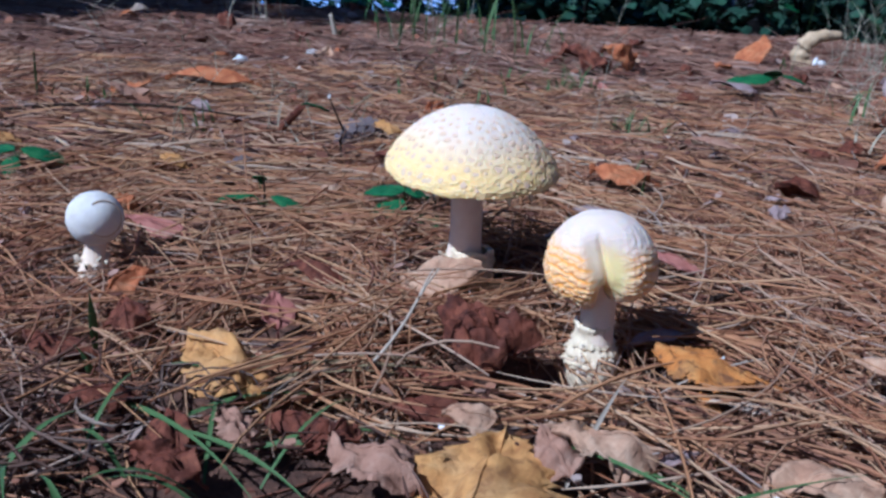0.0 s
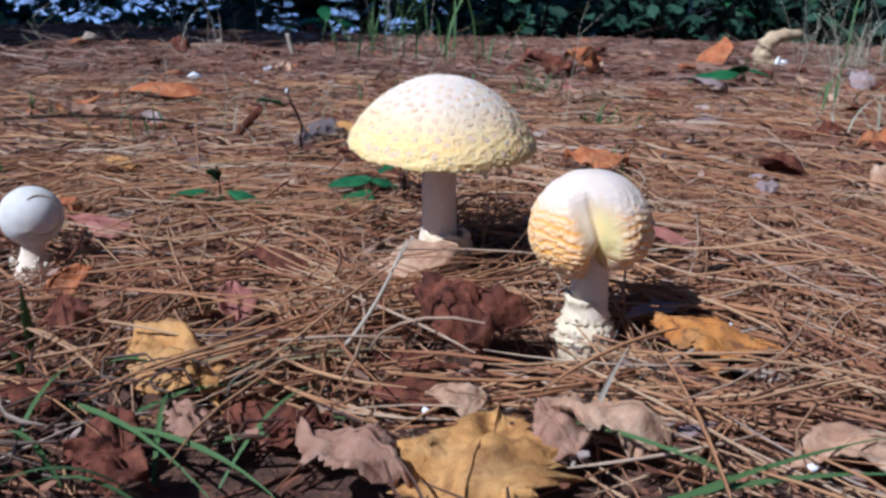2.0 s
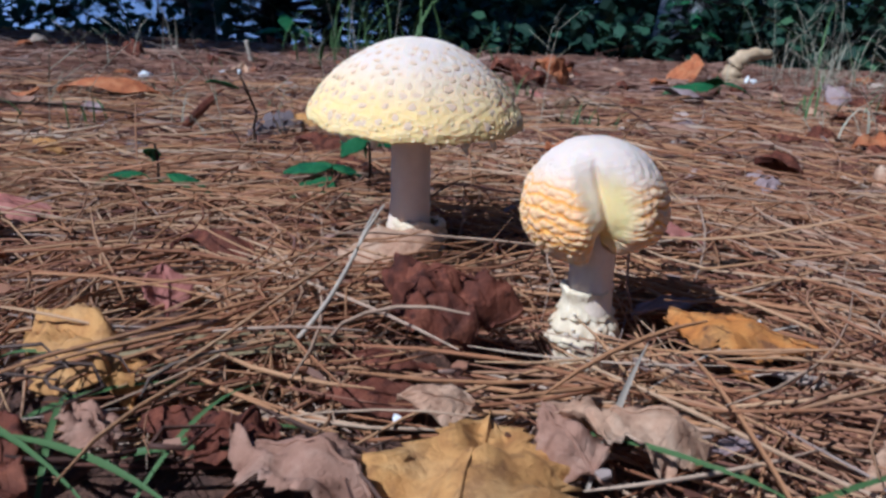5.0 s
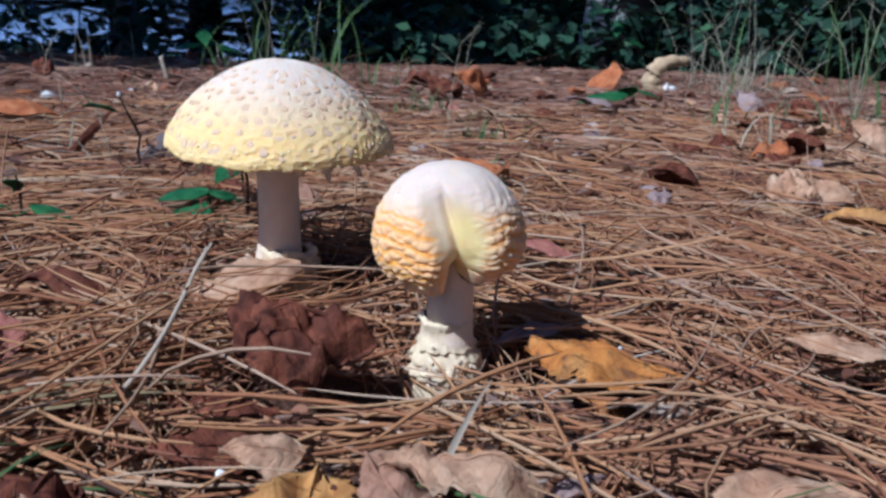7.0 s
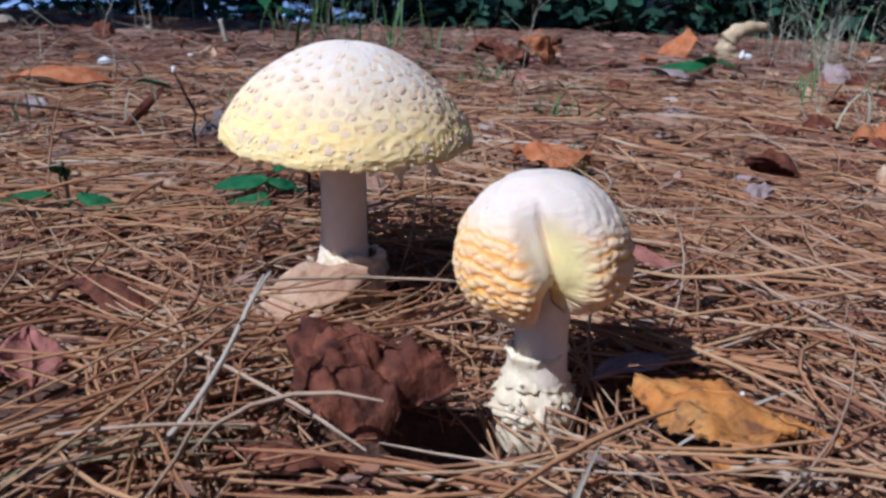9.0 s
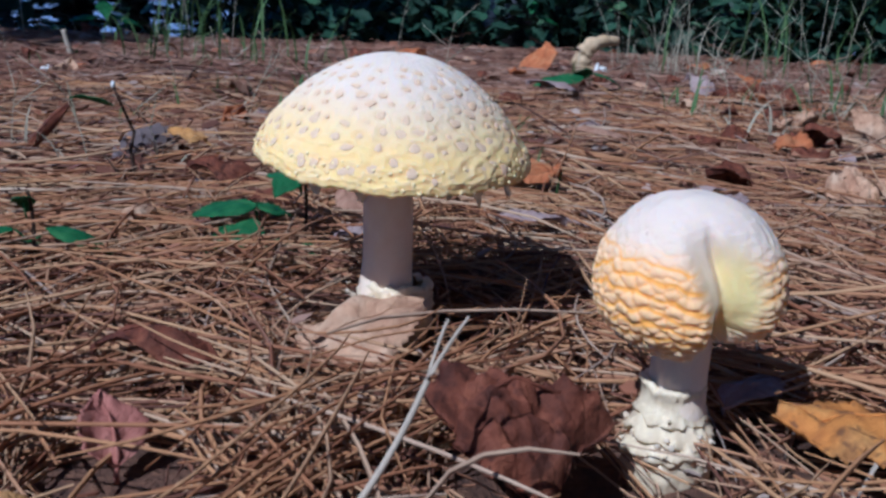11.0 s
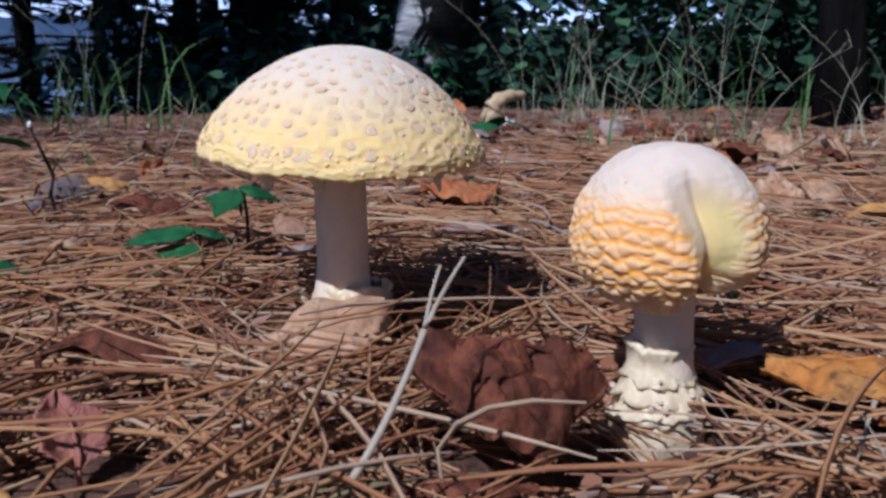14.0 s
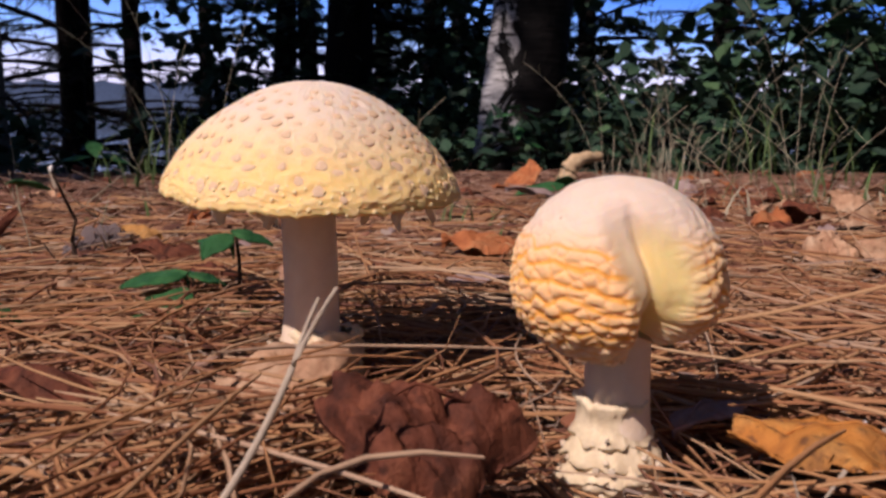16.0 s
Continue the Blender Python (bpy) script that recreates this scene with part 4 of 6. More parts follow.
def crumpled_leaf(x, y, rx, ry, top, label, seed, lean, material=LEAF_DARK, rise=None):
    """A broad dead leaf crumpled into a low dome, with creases, torn edges and a rim that hangs down."""
    rings, sides = 26, 72
    rho = np.linspace(0, 1, rings + 1)[1:, None]
    a = (np.arange(sides) * 2 * np.pi / sides)[None]
    edge = 1 + 0.16 * np.sin(3 * a + seed) + 0.10 * np.sin(5 * a + 2 * seed) + 0.22 * (vnoise(np.cos(a) * 4 + 9, np.sin(a) * 4 + 9, seed) - 0.5)
    u, w1 = rho * edge * np.cos(a), rho * edge * np.sin(a)
    fold = np.abs(vnoise(u * 1.7 + 5, w1 * 1.5 + 5, seed + 1) - 0.5) * 2 - 0.35
    fine = np.abs(vnoise(u * 4.5 + w1 * 2 + 5, w1 * 4 - u + 5, seed + 2) - 0.5) * 2 - 0.4
    grit = vnoise(u * 13 + 5, w1 * 13 + 5, seed + 3) - 0.5
    hem = step(0.80, 1.0, rho)
    z = top * (1 - 0.42 * rho ** 2 - 0.30 * hem) + lean[0] * u * rx + lean[1] * w1 * ry + 0.0060 * fold + 0.0040 * fine + 0.0022 * grit
    push = 1 - 0.10 * hem + 0.14 * (fold + fine)
    v = np.stack([u * rx * push, w1 * ry * push, z], -1).reshape(-1, 3)
    v = np.concatenate([v, [[0, 0, float(z[0].mean())]]])
    cnt = len(v)
    f = [[k * sides + i, k * sides + (i + 1) % sides, (k + 1) * sides + (i + 1) % sides, (k + 1) * sides + i] for k in range(rings - 1) for i in range(sides)]
    f = [q[::-1] for q in f] + [[cnt - 1, i, (i + 1) % sides] for i in range(sides)]
    f += [[n + cnt for n in q[::-1]] for q in f]
    last = (rings - 1) * sides
    f += [[last + i, last + (i + 1) % sides, last + (i + 1) % sides + cnt, last + i + cnt] for i in range(sides)]
    v = np.concatenate([v, v - np.array([0, 0, 0.0006])])
    uv = np.stack([0.5 + v[:, 1] / (2 * ry), 0.5 + v[:, 0] / (2 * rx)], -1)
    ob = thing("fallen_leaf", Matrix.Translation((x, y, gh(x, y) if rise is None else rise)), label, "leaf", near)
    blade = part("blade", mesh("blade", v, f, material, uv=uv), ob)
    rib = v[[8 * sides * k + (sides // 2) for k in range(3)][::-1]] + np.array([0, 0, 0.0002])
    part("midrib", mesh("midrib", *tube(np.concatenate([rib, v[[cnt - 1]], v[[8 * sides * k for k in range(3)]]]), 0.0005, 5), material), blade)
    OPEN.append((x, y, 0.8 * ry))


crumpled_leaf(0.0310, 0.3760, 0.0188, 0.0155, 0.0145, "large crumpled red-brown dead leaf raised over a dark hollow", 7, (-0.16, 0.36), rise=0.0125)
fallen_leaf(-0.044, 0.438, 0.034, 0.015, 72, LEAF_DARK, "dark narrow curled leaf over a gap in the needles", (6, 20), -0.25, -0.5, 0.3, 0.0, 0.2, 68, 0.006, 0.1, group=near)
fallen_leaf(-0.016, 0.660, 0.036, 0.022, 80, LEAF_DARK, "dark brown rolled leaf behind a seedling", (8, 14), -0.2, -0.5, 0.35, 0.0, 0.2, 69, 0.004, 0.1, group=near)
fallen_leaf(0.197, 0.368, 0.040, 0.022, 84, LEAF_TAN, "pale tan leaf lying over needles with a raised edge", (8, 10), -0.12, -0.2, 0.25, 0.0, 0.25, 70, 0.006, 0.1, group=near)
mid = "fallen leaves further back"
fallen_leaf(-0.245, 1.060, 0.100, 0.034, 82, LEAF_RUST, "long rust brown leaf arched over the needles", (0, 4), -0.15, -0.4, 0.15, 0, 0.1, 31, 0.008, group=mid)
fallen_leaf(0.532, 1.640, 0.084, 0.076, -48, LEAF_RUST, "rust orange pointed leaf standing on edge", (40, -22), -0.05, 0.10, 0.14, 0, 0.1, 32, -0.004, group=mid, point=True)
crumpled_leaf(0.311, 0.618, 0.0165, 0.015, 0.023, "curled tan leaf with rolled edges on the needles", 11, (0.1, 0.25), LEAF_TAN)
fallen_leaf(0.328, 0.602, 0.026, 0.018, 20, LEAF_TAN, "pale curled leaf leaning on another", (16, -30), -0.25, -0.4, 0.3, 0, 0.2, 34, 0.004, group=mid)
fallen_leaf(0.486, 0.809, 0.042, 0.030, 40, LEAF_TAN, "bleached leaf standing up in dry grass", (30, -28), -0.2, -0.35, 0.3, 0, 0.2, 35, 0.004, group=mid)
fallen_leaf(0.395, 0.760, 0.036, 0.026, 95, LEAF_DARK, "dark brown leaf under dry grass", (5, 20), -0.2, -0.4, 0.35, 0, 0.2, 36, 0.006, group=mid)
fallen_leaf(0.310, 0.540, 0.040, 0.018, 70, LEAF_YELLOW, "tan folded leaf on the needles", (0, 20), -0.15, -0.5, 0.25, 0, 0.2, 37, 0.006, group=mid)
fallen_leaf(0.361, 1.164, 0.062, 0.044, 85, LEAF_MAUVE, "mauve grey leaf lying on the needles", (10, 4), -0.15, -0.2, 0.15, 0, 0.15, 38, 0.010, group=mid)
fallen_leaf(0.228, 0.760, 0.040, 0.026, 80, LEAF_PINK, "flat pale brown leaf", (6, 4), -0.1, -0.1, 0.15, 0, 0.2, 39, 0.010, group=mid)
fallen_leaf(0.249, 0.642, 0.034, 0.024, 110, LEAF_DARK, "small dark curled leaf", (10, 20), -0.2, -0.4, 0.3, 0, 0.2, 40, 0.006, group=mid)
fallen_leaf(0.210, 1.360, 0.080, 0.060, 60, LEAF_DARK, "brown crumpled leaf clump", (14, 14), -0.2, -0.3, 0.5, 0.1, 0.2, 41, 0.008, group=mid)
fallen_leaf(0.260, 1.380, 0.070, 0.050, 120, LEAF_RUST, "rust crumpled leaf beside a brown one", (14, -24), -0.2, -0.3, 0.5, 0.1, 0.2, 42, 0.008, group=mid)
fallen_leaf(0.590, 1.240, 0.048, 0.038, 30, LEAF_MAUVE, "grey curled leaf in the short grass", (20, 10), -0.25, -0.4, 0.4, 0, 0.2, 43, 0.006, group=mid)
fallen_leaf(-0.112, 0.790, 0.050, 0.008, -30, LEAF_DARK, "narrow brown leaf standing upright", (40, 20), -0.1, -0.6, 0.1, 0, 0.1, 44, 0.002, group=mid)
fallen_leaf(0.105, 0.560, 0.030, 0.018, 70, LEAF_MAUVE, "dull grey-brown leaf in the mushroom shadow", (0, 6), -0.1, -0.1, 0.2, 0, 0.2, 45, 0.008, group=mid)
fallen_leaf(0.106, 0.399, 0.032, 0.015, 125, LEAF_MAUVE, "grey-brown narrow leaf in shade", (0, 14), -0.1, -0.2, 0.2, 0, 0.2, 46, 0.006, group=mid)
fallen_leaf(-0.032, 0.770, 0.026, 0.018, 60, LEAF_YELLOW, "small yellow leaf near a cone", (10, 0), -0.1, -0.2, 0.2, 0, 0.2, 47, 0.010, group=mid)


OPEN += [(0.012, 0.446, 0.016), (0.121, 0.359, 0.016), (-0.157, 0.453, 0.010), (-0.156, 0.462, 0.012), (-0.053, 0.384, 0.011), (-0.055, 0.396, 0.013), (0.014, 0.438, 0.012), (0.010, 0.452, 0.016), (0.026, 0.385, 0.010)]


def scattered_leaves():
    rng = random.Random(77)
    mats = [(LEAF_RUST, "rust"), (LEAF_DARK, "dark brown"), (LEAF_TAN, "tan"), (LEAF_PINK, "pinkish brown"), (LEAF_RED, "red-brown"), (LEAF_PALE, "bleached"), (LEAF_YELLOW, "ochre")]
    for k in range(95):
        y = 0.80 + 1.9 * rng.random() ** 0.9
        x = 0.05 + 0.25 * y + rng.uniform(-0.62, 0.72) * y
        if math.hypot(x + 0.11, y - 0.97) < 0.10 or math.hypot(x - 0.63, y - 1.67) < 0.12 or math.hypot(x - 0.53, y - 1.64) < 0.10:
            continue
        mt, word = rng.choices(mats, (4, 8, 3, 2, 2, 1, 1))[0]
        length = rng.uniform(0.022, 0.050)
        fallen_leaf(x, y, length, length * rng.uniform(0.45, 0.8), rng.uniform(0, 360), mt, word + " dry leaf scattered on the needle floor",
                    (rng.uniform(-16, 16), rng.uniform(-25, 25)), rng.uniform(-0.3, 0.1), rng.uniform(-0.5, 0.1), rng.uniform(0.15, 0.45), 0.0, 0.2, 100 + k, 0.006, 0.25, group="scattered dry leaves")


scattered_leaves()


def small_scraps():
    rng = random.Random(78)
    mats = [(LEAF_RUST, "rust"), (LEAF_DARK, "dark brown"), (LEAF_TAN, "tan"), (LEAF_MAUVE, "grey-brown"), (LEAF_YELLOW, "ochre")]
    for k in range(34):
        y = rng.uniform(0.52, 0.95)
        x = 0.04 + rng.uniform(-0.45, 0.62) * (y + 0.1)
        if min(math.hypot(x - c.x, y - c.y) for c in (BIG, BTN, SMALL)) < 0.05:
            continue
        mt, word = rng.choices(mats, (3, 5, 2, 4, 1))[0]
        length = rng.uniform(0.012, 0.026)
        fallen_leaf(x, y, length, length * rng.uniform(0.4, 0.75), rng.uniform(0, 360), mt, word + " broken leaf scrap among the needles",
                    (rng.uniform(-12, 16), rng.uniform(-20, 20)), -0.2, rng.uniform(-0.5, 0.0), 0.35, 0.1, 0.5, 300 + k, 0.006, 0.1, group="scattered dry leaves")


small_scraps()


def brown_clutter():
    rng = random.Random(79)
    for k in range(34):
        y = rng.uniform(0.58, 1.5)
        x = rng.uniform(0.34, 0.62) * (y + 0.1)
        mt, word = rng.choices([(LEAF_DARK, "dark brown"), (LEAF_RUST, "rust"), (LEAF_TAN, "tan")], (6, 2, 2))[0]
        length = rng.uniform(0.018, 0.040)
        fallen_leaf(x, y, length, length * rng.uniform(0.45, 0.8), rng.uniform(0, 360), mt, word + " curled leaf among short dry grass",
                    (rng.uniform(-10, 24), rng.uniform(-28, 28)), rng.uniform(-0.3, 0), rng.uniform(-0.5, -0.1), 0.4, 0.05, 0.3, 400 + k, 0.005, 0.15, group="scattered dry leaves")


brown_clutter()


# ---- needle litter ----
def strands(n, xr, yr, length, radius, seg, seed, loft, keep=None, straight=0.5, aim=None):
    rng = np.random.RandomState(seed)
    x, y = rng.uniform(*xr, n), rng.uniform(*yr, n)
    thin = vnoise(x * 15, y * 15, 77) + 0.35 * step(0.5, 0.9, y) - 0.50 * step(0.02, -0.06, x + 0.4 * (y - 0.30)) * step(0.42, 0.32, y) > 0.30 * rng.random(n) + 0.06
    x, y = x[thin], y[thin]
    n = len(x)
    if keep is not None:
        ok = keep(x, y)
        x, y = x[ok], y[ok]
        n = len(x)
    half = n // 2
    x[half:2 * half] = x[:half] + rng.normal(0, 0.004, half)
    y[half:2 * half] = y[:half] + rng.normal(0, 0.004, half)
    ang = vnoise(x * 5, y * 5, seed) * 5.0 + rng.normal(0, 1.0, n)
    if aim is not None:
        ang = rng.normal(aim, 0.42, n)
    ang[half:2 * half] = ang[:half] + rng.normal(0, 0.14, half)
    ln = rng.uniform(*length, n)
    bend, pitch = rng.normal(0, 0.45 * straight, n), rng.normal(0, 0.05, n)
    up = rng.random(n) < 0.022
    pitch[up] += rng.choice((-1, 1), up.sum()) * rng.uniform(0.10, 0.30, up.sum())
    z0 = loft * rng.random(n) ** 1.3 + up * np.abs(pitch) * ln * 0.45
    sag = rng.normal(0, 0.05, n)
    t = np.linspace(-0.5, 0.5, seg + 1)[None]
    a = ang[:, None] + bend[:, None] * t * 1.6
    px = x[:, None] + ln[:, None] * t * np.cos(a)
    py = y[:, None] + ln[:, None] * t * np.sin(a)
    pz = ground_h(px, py) * 0.6 + 0.4 * ground_h(x, y)[:, None] + z0[:, None] + pitch[:, None] * t * ln[:, None] + sag[:, None] * (t * t * 4 - 0.5) * ln[:, None] * 0.5
    pz = np.maximum(pz, ground_h(px, py) + radius)
    clear = ~(((px - 0.048) / 0.0175) ** 2 + ((py - 0.374) / 0.0175) ** 2 < 1).any(1)
    clear &= ~((pz > 0.030) & (py < 0.37)).any(1)
    for cx, cy, r in OPEN:
        clear &= ~(np.hypot(px - cx, py - cy) < r).any(1) | (rng.random(n) < 0.08)
    for c, r in ((BIG, 0.0112), (BTN, 0.0105), (SMALL, 0.0065)):
        clear &= (np.hypot(px - c.x, py - c.y) > r).all(1)
        clear &= ~((np.hypot(px - c.x, py - c.y) < r * 3.5) & (pz > 0.026)).any(1)
        clear &= ~((np.hypot(px - c.x, py - c.y) < r * 2.3) & (pz > 0.012)).any(1) | (rng.random(n) < 0.04)
    px, py, pz, a, n = px[clear], py[clear], pz[clear], a[clear], int(clear.sum())
    rad = radius * rng.uniform(0.55, 1.4, n)[:, None] * (1 - 0.55 * np.abs(2 * t) ** 3)
    nx, ny = -np.sin(a), np.cos(a)
    vs = []
    for c, s in ((0.0, 1.0), (-0.87, -0.5), (0.87, -0.5)):
        vs.append(np.stack([px + nx * c * rad, py + ny * c * rad, pz + s * rad], -1))
    v = np.stack(vs, 2).reshape(-1, 3)
    base = (np.arange(n) * (seg + 1) * 3)[:, None, None]
    i = (np.arange(seg) * 3)[None, :, None]
    k = np.arange(3)[None, None]
    k2 = (k + 1) % 3
    f = np.stack([base + i + k, base + i + k2, base + i + 3 + k2, base + i + 3 + k], -1).reshape(-1, 4)
    return v, f


def litter(name, label, material, *args, **kw):
    v, f = strands(*args, **kw)
    tagged(new(name, mesh(name, v, f, material)), label, "dead grass" if "dead" in name else "pine needles", kind="stuff")


NEEDLE_TOP = needle_material("fresh_fallen_needle", (0.0, (0.200, 0.080, 0.034)), (0.25, (0.380, 0.170, 0.068)), (0.55, (0.540, 0.285, 0.115)), (0.8, (0.600, 0.380, 0.185)), (1.0, (0.600, 0.460, 0.320)))
litter("pine_needle_litter", "longer golden pine needles lying on top", NEEDLE_TOP, 7400, (-0.36, 0.50), (0.12, 0.66), (0.04, 0.12), 0.00052, 4, 211, 0.021, straight=0.4)
litter("pine_needle_litter", "long golden needle bundles heaped over the litter", NEEDLE_TOP, 900, (-0.14, 0.17), (0.27, 0.46), (0.06, 0.13), 0.00056, 5, 213, 0.024, straight=0.7,
       keep=lambda x, y: x + 0.9 * (y - 0.36) > -0.03)
litter("pine_needle_litter", "heap of thick golden needle bundles lying one way", NEEDLE_TOP, 300, (-0.045, 0.020), (0.325, 0.425), (0.045, 0.10), 0.00056, 5, 214, 0.028, straight=0.35, aim=0.60,
       keep=lambda x, y: np.hypot(x + 0.055, y - 0.396) > 0.035)
litter("pine_needle_litter", "longer golden pine needles lying on top", NEEDLE_TOP, 4600, (-0.62, 1.0), (0.60, 1.25), (0.04, 0.10), 0.00080, 3, 212, 0.019, straight=0.4)
litter("pine_needle_litter", "dense mat of orange-brown dry pine needles round the mushrooms", NEEDLE, 15000, (-0.36, 0.50), (0.12, 0.66), (0.035, 0.10), 0.00050, 4, 201, 0.014)
# Slightly darker needle tones for the middle of the floor.
MID_NEEDLE = needle_material("mid_pine_needle", (0.0, (0.050, 0.024, 0.020)), (0.22, (0.155, 0.070, 0.044)), (0.45, (0.340, 0.170, 0.085)), (0.7, (0.470, 0.275, 0.145)), (0.88, (0.580, 0.415, 0.255)), (1.0, (0.34, 0.28, 0.24)))
litter("pine_needle_litter", "orange-brown dry pine needles covering the floor", MID_NEEDLE, 15000, (-0.62, 1.0), (0.62, 1.25), (0.05, 0.11), 0.00075, 3, 202, 0.015)
litter("pine_needle_litter", "far floor of matted brown pine needles", FAR_NEEDLE, 30000, (-1.4, 2.6), (1.2, 3.0), (0.07, 0.14), 0.0012, 2, 203, 0.018,
       keep=lambda x, y: (x > -0.62 * y) & (x < 0.62 * y + 0.9 + 0 * y))


DEAD = needle_material("dead_grass", (0.0, (0.018, 0.012, 0.010)), (0.45, (0.050, 0.034, 0.026)), (0.8, (0.13, 0.095, 0.070)), (1.0, (0.36, 0.29, 0.21)))
litter("dead_grass_litter", "dark matted dead grass and stems in front", DEAD, 4200, (-0.24, 0.03), (0.19, 0.37), (0.02, 0.06), 0.0006, 4, 221, 0.024, straight=2.2,
       keep=lambda x, y: (x + 0.5 * (y - 0.28) < 0.01) & (y < 0.335 - 0.4 * np.maximum(x + 0.06, 0)))


def debris():
    """Small flakes of bark and broken leaf between the needles."""
    rng = np.random.RandomState(31)
    n = 7000
    y = 0.18 + 2.0 * rng.random(n) ** 1.15
    x = 0.1 + 0.2 * y + rng.uniform(-0.65, 0.65, n) * (y + 0.15)
    out_v, out_f = [], []
    for k in range(n):
        if min(math.hypot(x[k] - c.x, y[k] - c.y) for c in (BIG, BTN, SMALL)) < 0.022:
            continue
        if y[k] < 0.6 and rng.random_sample() < 0.65:
            continue
        s = rng.uniform(0.0015, 0.0052 if y[k] > 0.6 else 0.0034) * (0.8 + 0.9 * y[k])
        a, tx, ty = rng.uniform(0, 6.28), rng.normal(0, 0.3), rng.normal(0, 0.3)
        ring = []
        for i in range(5):
            b = a + i * 1.2566
            r = s * rng.uniform(0.5, 1.2)
            dx, dy = r * math.cos(b), r * 0.7 * math.sin(b)
            ring.append((x[k] + dx, y[k] + dy, tx * dx + ty * dy))
        z = gh(x[k], y[k]) + rng.uniform(0.006, 0.018)
        m0 = len(out_v)
        out_v += [(p[0], p[1], p[2] + z) for p in ring] + [(p[0], p[1], p[2] + z - 0.0006) for p in ring]
        out_f += [[m0 + i for i in range(5)], [m0 + 9 - i for i in range(5)]] + [[m0 + i, m0 + 5 + i, m0 + 5 + (i + 1) % 5, m0 + (i + 1) % 5] for i in range(5)]
    mt = needle_material("litter_flake", (0.0, (0.03, 0.014, 0.011)), (0.35, (0.10, 0.042, 0.026)), (0.6, (0.24, 0.09, 0.045)), (0.8, (0.38, 0.20, 0.11)), (0.93, (0.42, 0.31, 0.25)), (1.0, (0.58, 0.50, 0.41)))
    tagged(new("litter_flakes", mesh("litter_flakes", out_v, out_f, mt, smooth=False)), "small brown flakes of bark and broken leaf", "leaf litter", kind="stuff")


debris()


# ---- stems, twigs, grass ----
def curve_through(p, q, sag=(0, 0, 0), n=12):
    p, q, s = np.array(p, float), np.array(q, float), np.array(sag, float)
    t = np.linspace(0, 1, n)[:, None]
    return p + (q - p) * t + s * 4 * t * (1 - t)


def stem_thing(name, label, category, pts, r0, r1, material, group=""):
    pts = np.asarray(pts)
    me = mesh(name, *tube(pts - pts[0], np.linspace(r0, r1, len(pts)), 7), material)
    ob = new(name, me)
    ob.location = pts[0]
    return tagged(ob, label, category, group)


def pale_stalk():
    o = np.array((-0.0110, 0.3510, 0.0150))
    m = thing("dry_grass_stalk", Matrix.Translation(o), "forked pale dry grass stalk leaning over the needles", "grass stalk")
    fork = np.array((0.0050, 0.3560, 0.0400)) - o
    part("stem", mesh("stem", *tube(curve_through((0, 0, 0), fork, (0.0006, 0, -0.0012), 12), np.linspace(0.00075, 0.0006, 12), 8), STRAW), m)
    for tip, r in (((0.0120, 0.3546, 0.0528), 0.0005), ((0.0100, 0.3612, 0.0500), 0.0004)):
        part("prong", mesh("prong", *tube(curve_through(fork, np.array(tip) - o, (-0.0003, 0, 0), 8), np.linspace(r, 0.0003, 8), 8), STRAW), m)


pale_stalk()


def dark_twig():
    m = thing("upright_twig", pose(-0.058, 0.672, gh(-0.058, 0.672)), "thin dark crooked twig standing in the needles", "twig")
    pts = [(0, 0, -0.002), (-0.001, 0.006, 0.014), (-0.003, 0.012, 0.027), (-0.001, 0.010, 0.036), (-0.005, 0.002, 0.048), (-0.009, -0.005, 0.060)]
    part("stem", mesh("stem", *tube(np.array(pts), np.linspace(0.0012, 0.0006, 6), 7), TWIG), m)
    part("side_twig", mesh("side_twig", *tube(np.array([(-0.001, 0.006, 0.014), (-0.010, 0.006, 0.018), (-0.015, 0.005, 0.026)]), [0.0008, 0.0006, 0.0004], 6), TWIG), m)
    part("bud", crumb_mesh("bud", SCRAP, 130), m, "pale bud at the tip", pose(-0.009, -0.005, 0.061) @ Matrix.Diagonal((0.0012, 0.0012, 0.0018, 1)))
    v, f, uv, rib = leaf_shape(0.020, 0.010, -0.1, -0.1, 0.06, 0.0, 0.15, 333, 0.0004)
    part("leaf", mesh("leaf", v, f, LEAF_GREEN, uv=uv), m, "small green leaf", pose(-0.018, -0.006, 0.055, 8, 24, 80))


dark_twig()


def blade_strip(p, q, sag, width, n=9, twist=0.0):
    """A folded, tapering grass blade from p to q."""
    c = curve_through(p, q, sag, n)
    d = np.gradient(c, axis=0)
    side = np.cross(d, np.array([0.0, 0.0, 1.0]))
    ln = np.linalg.norm(side, axis=1)[:, None]
    side = np.where(ln > 1e-6, side / np.maximum(ln, 1e-6), np.array([[1.0, 0, 0]]))
    if twist:
        side = side * math.cos(twist) + np.cross(d / np.linalg.norm(d, axis=1)[:, None], side) * math.sin(twist)
    t = np.linspace(0, 1, n)[:, None]
    w1 = width * 0.5 * (0.55 + 0.45 * np.sin(np.pi * np.clip(t * 1.3, 0, 1))) * (1 - t ** 4 * 0.92)
    up = np.cross(side, d)
    up /= np.linalg.norm(up, axis=1)[:, None] + 1e-9
    v = np.stack([c - side * w1, c - up * w1 * 0.35, c + side * w1], 1).reshape(-1, 3)
    f = [[i * 3 + k, i * 3 + k + 1, i * 3 + k + 4, i * 3 + k + 3] for i in range(n - 1) for k in range(2)]
    return v, f


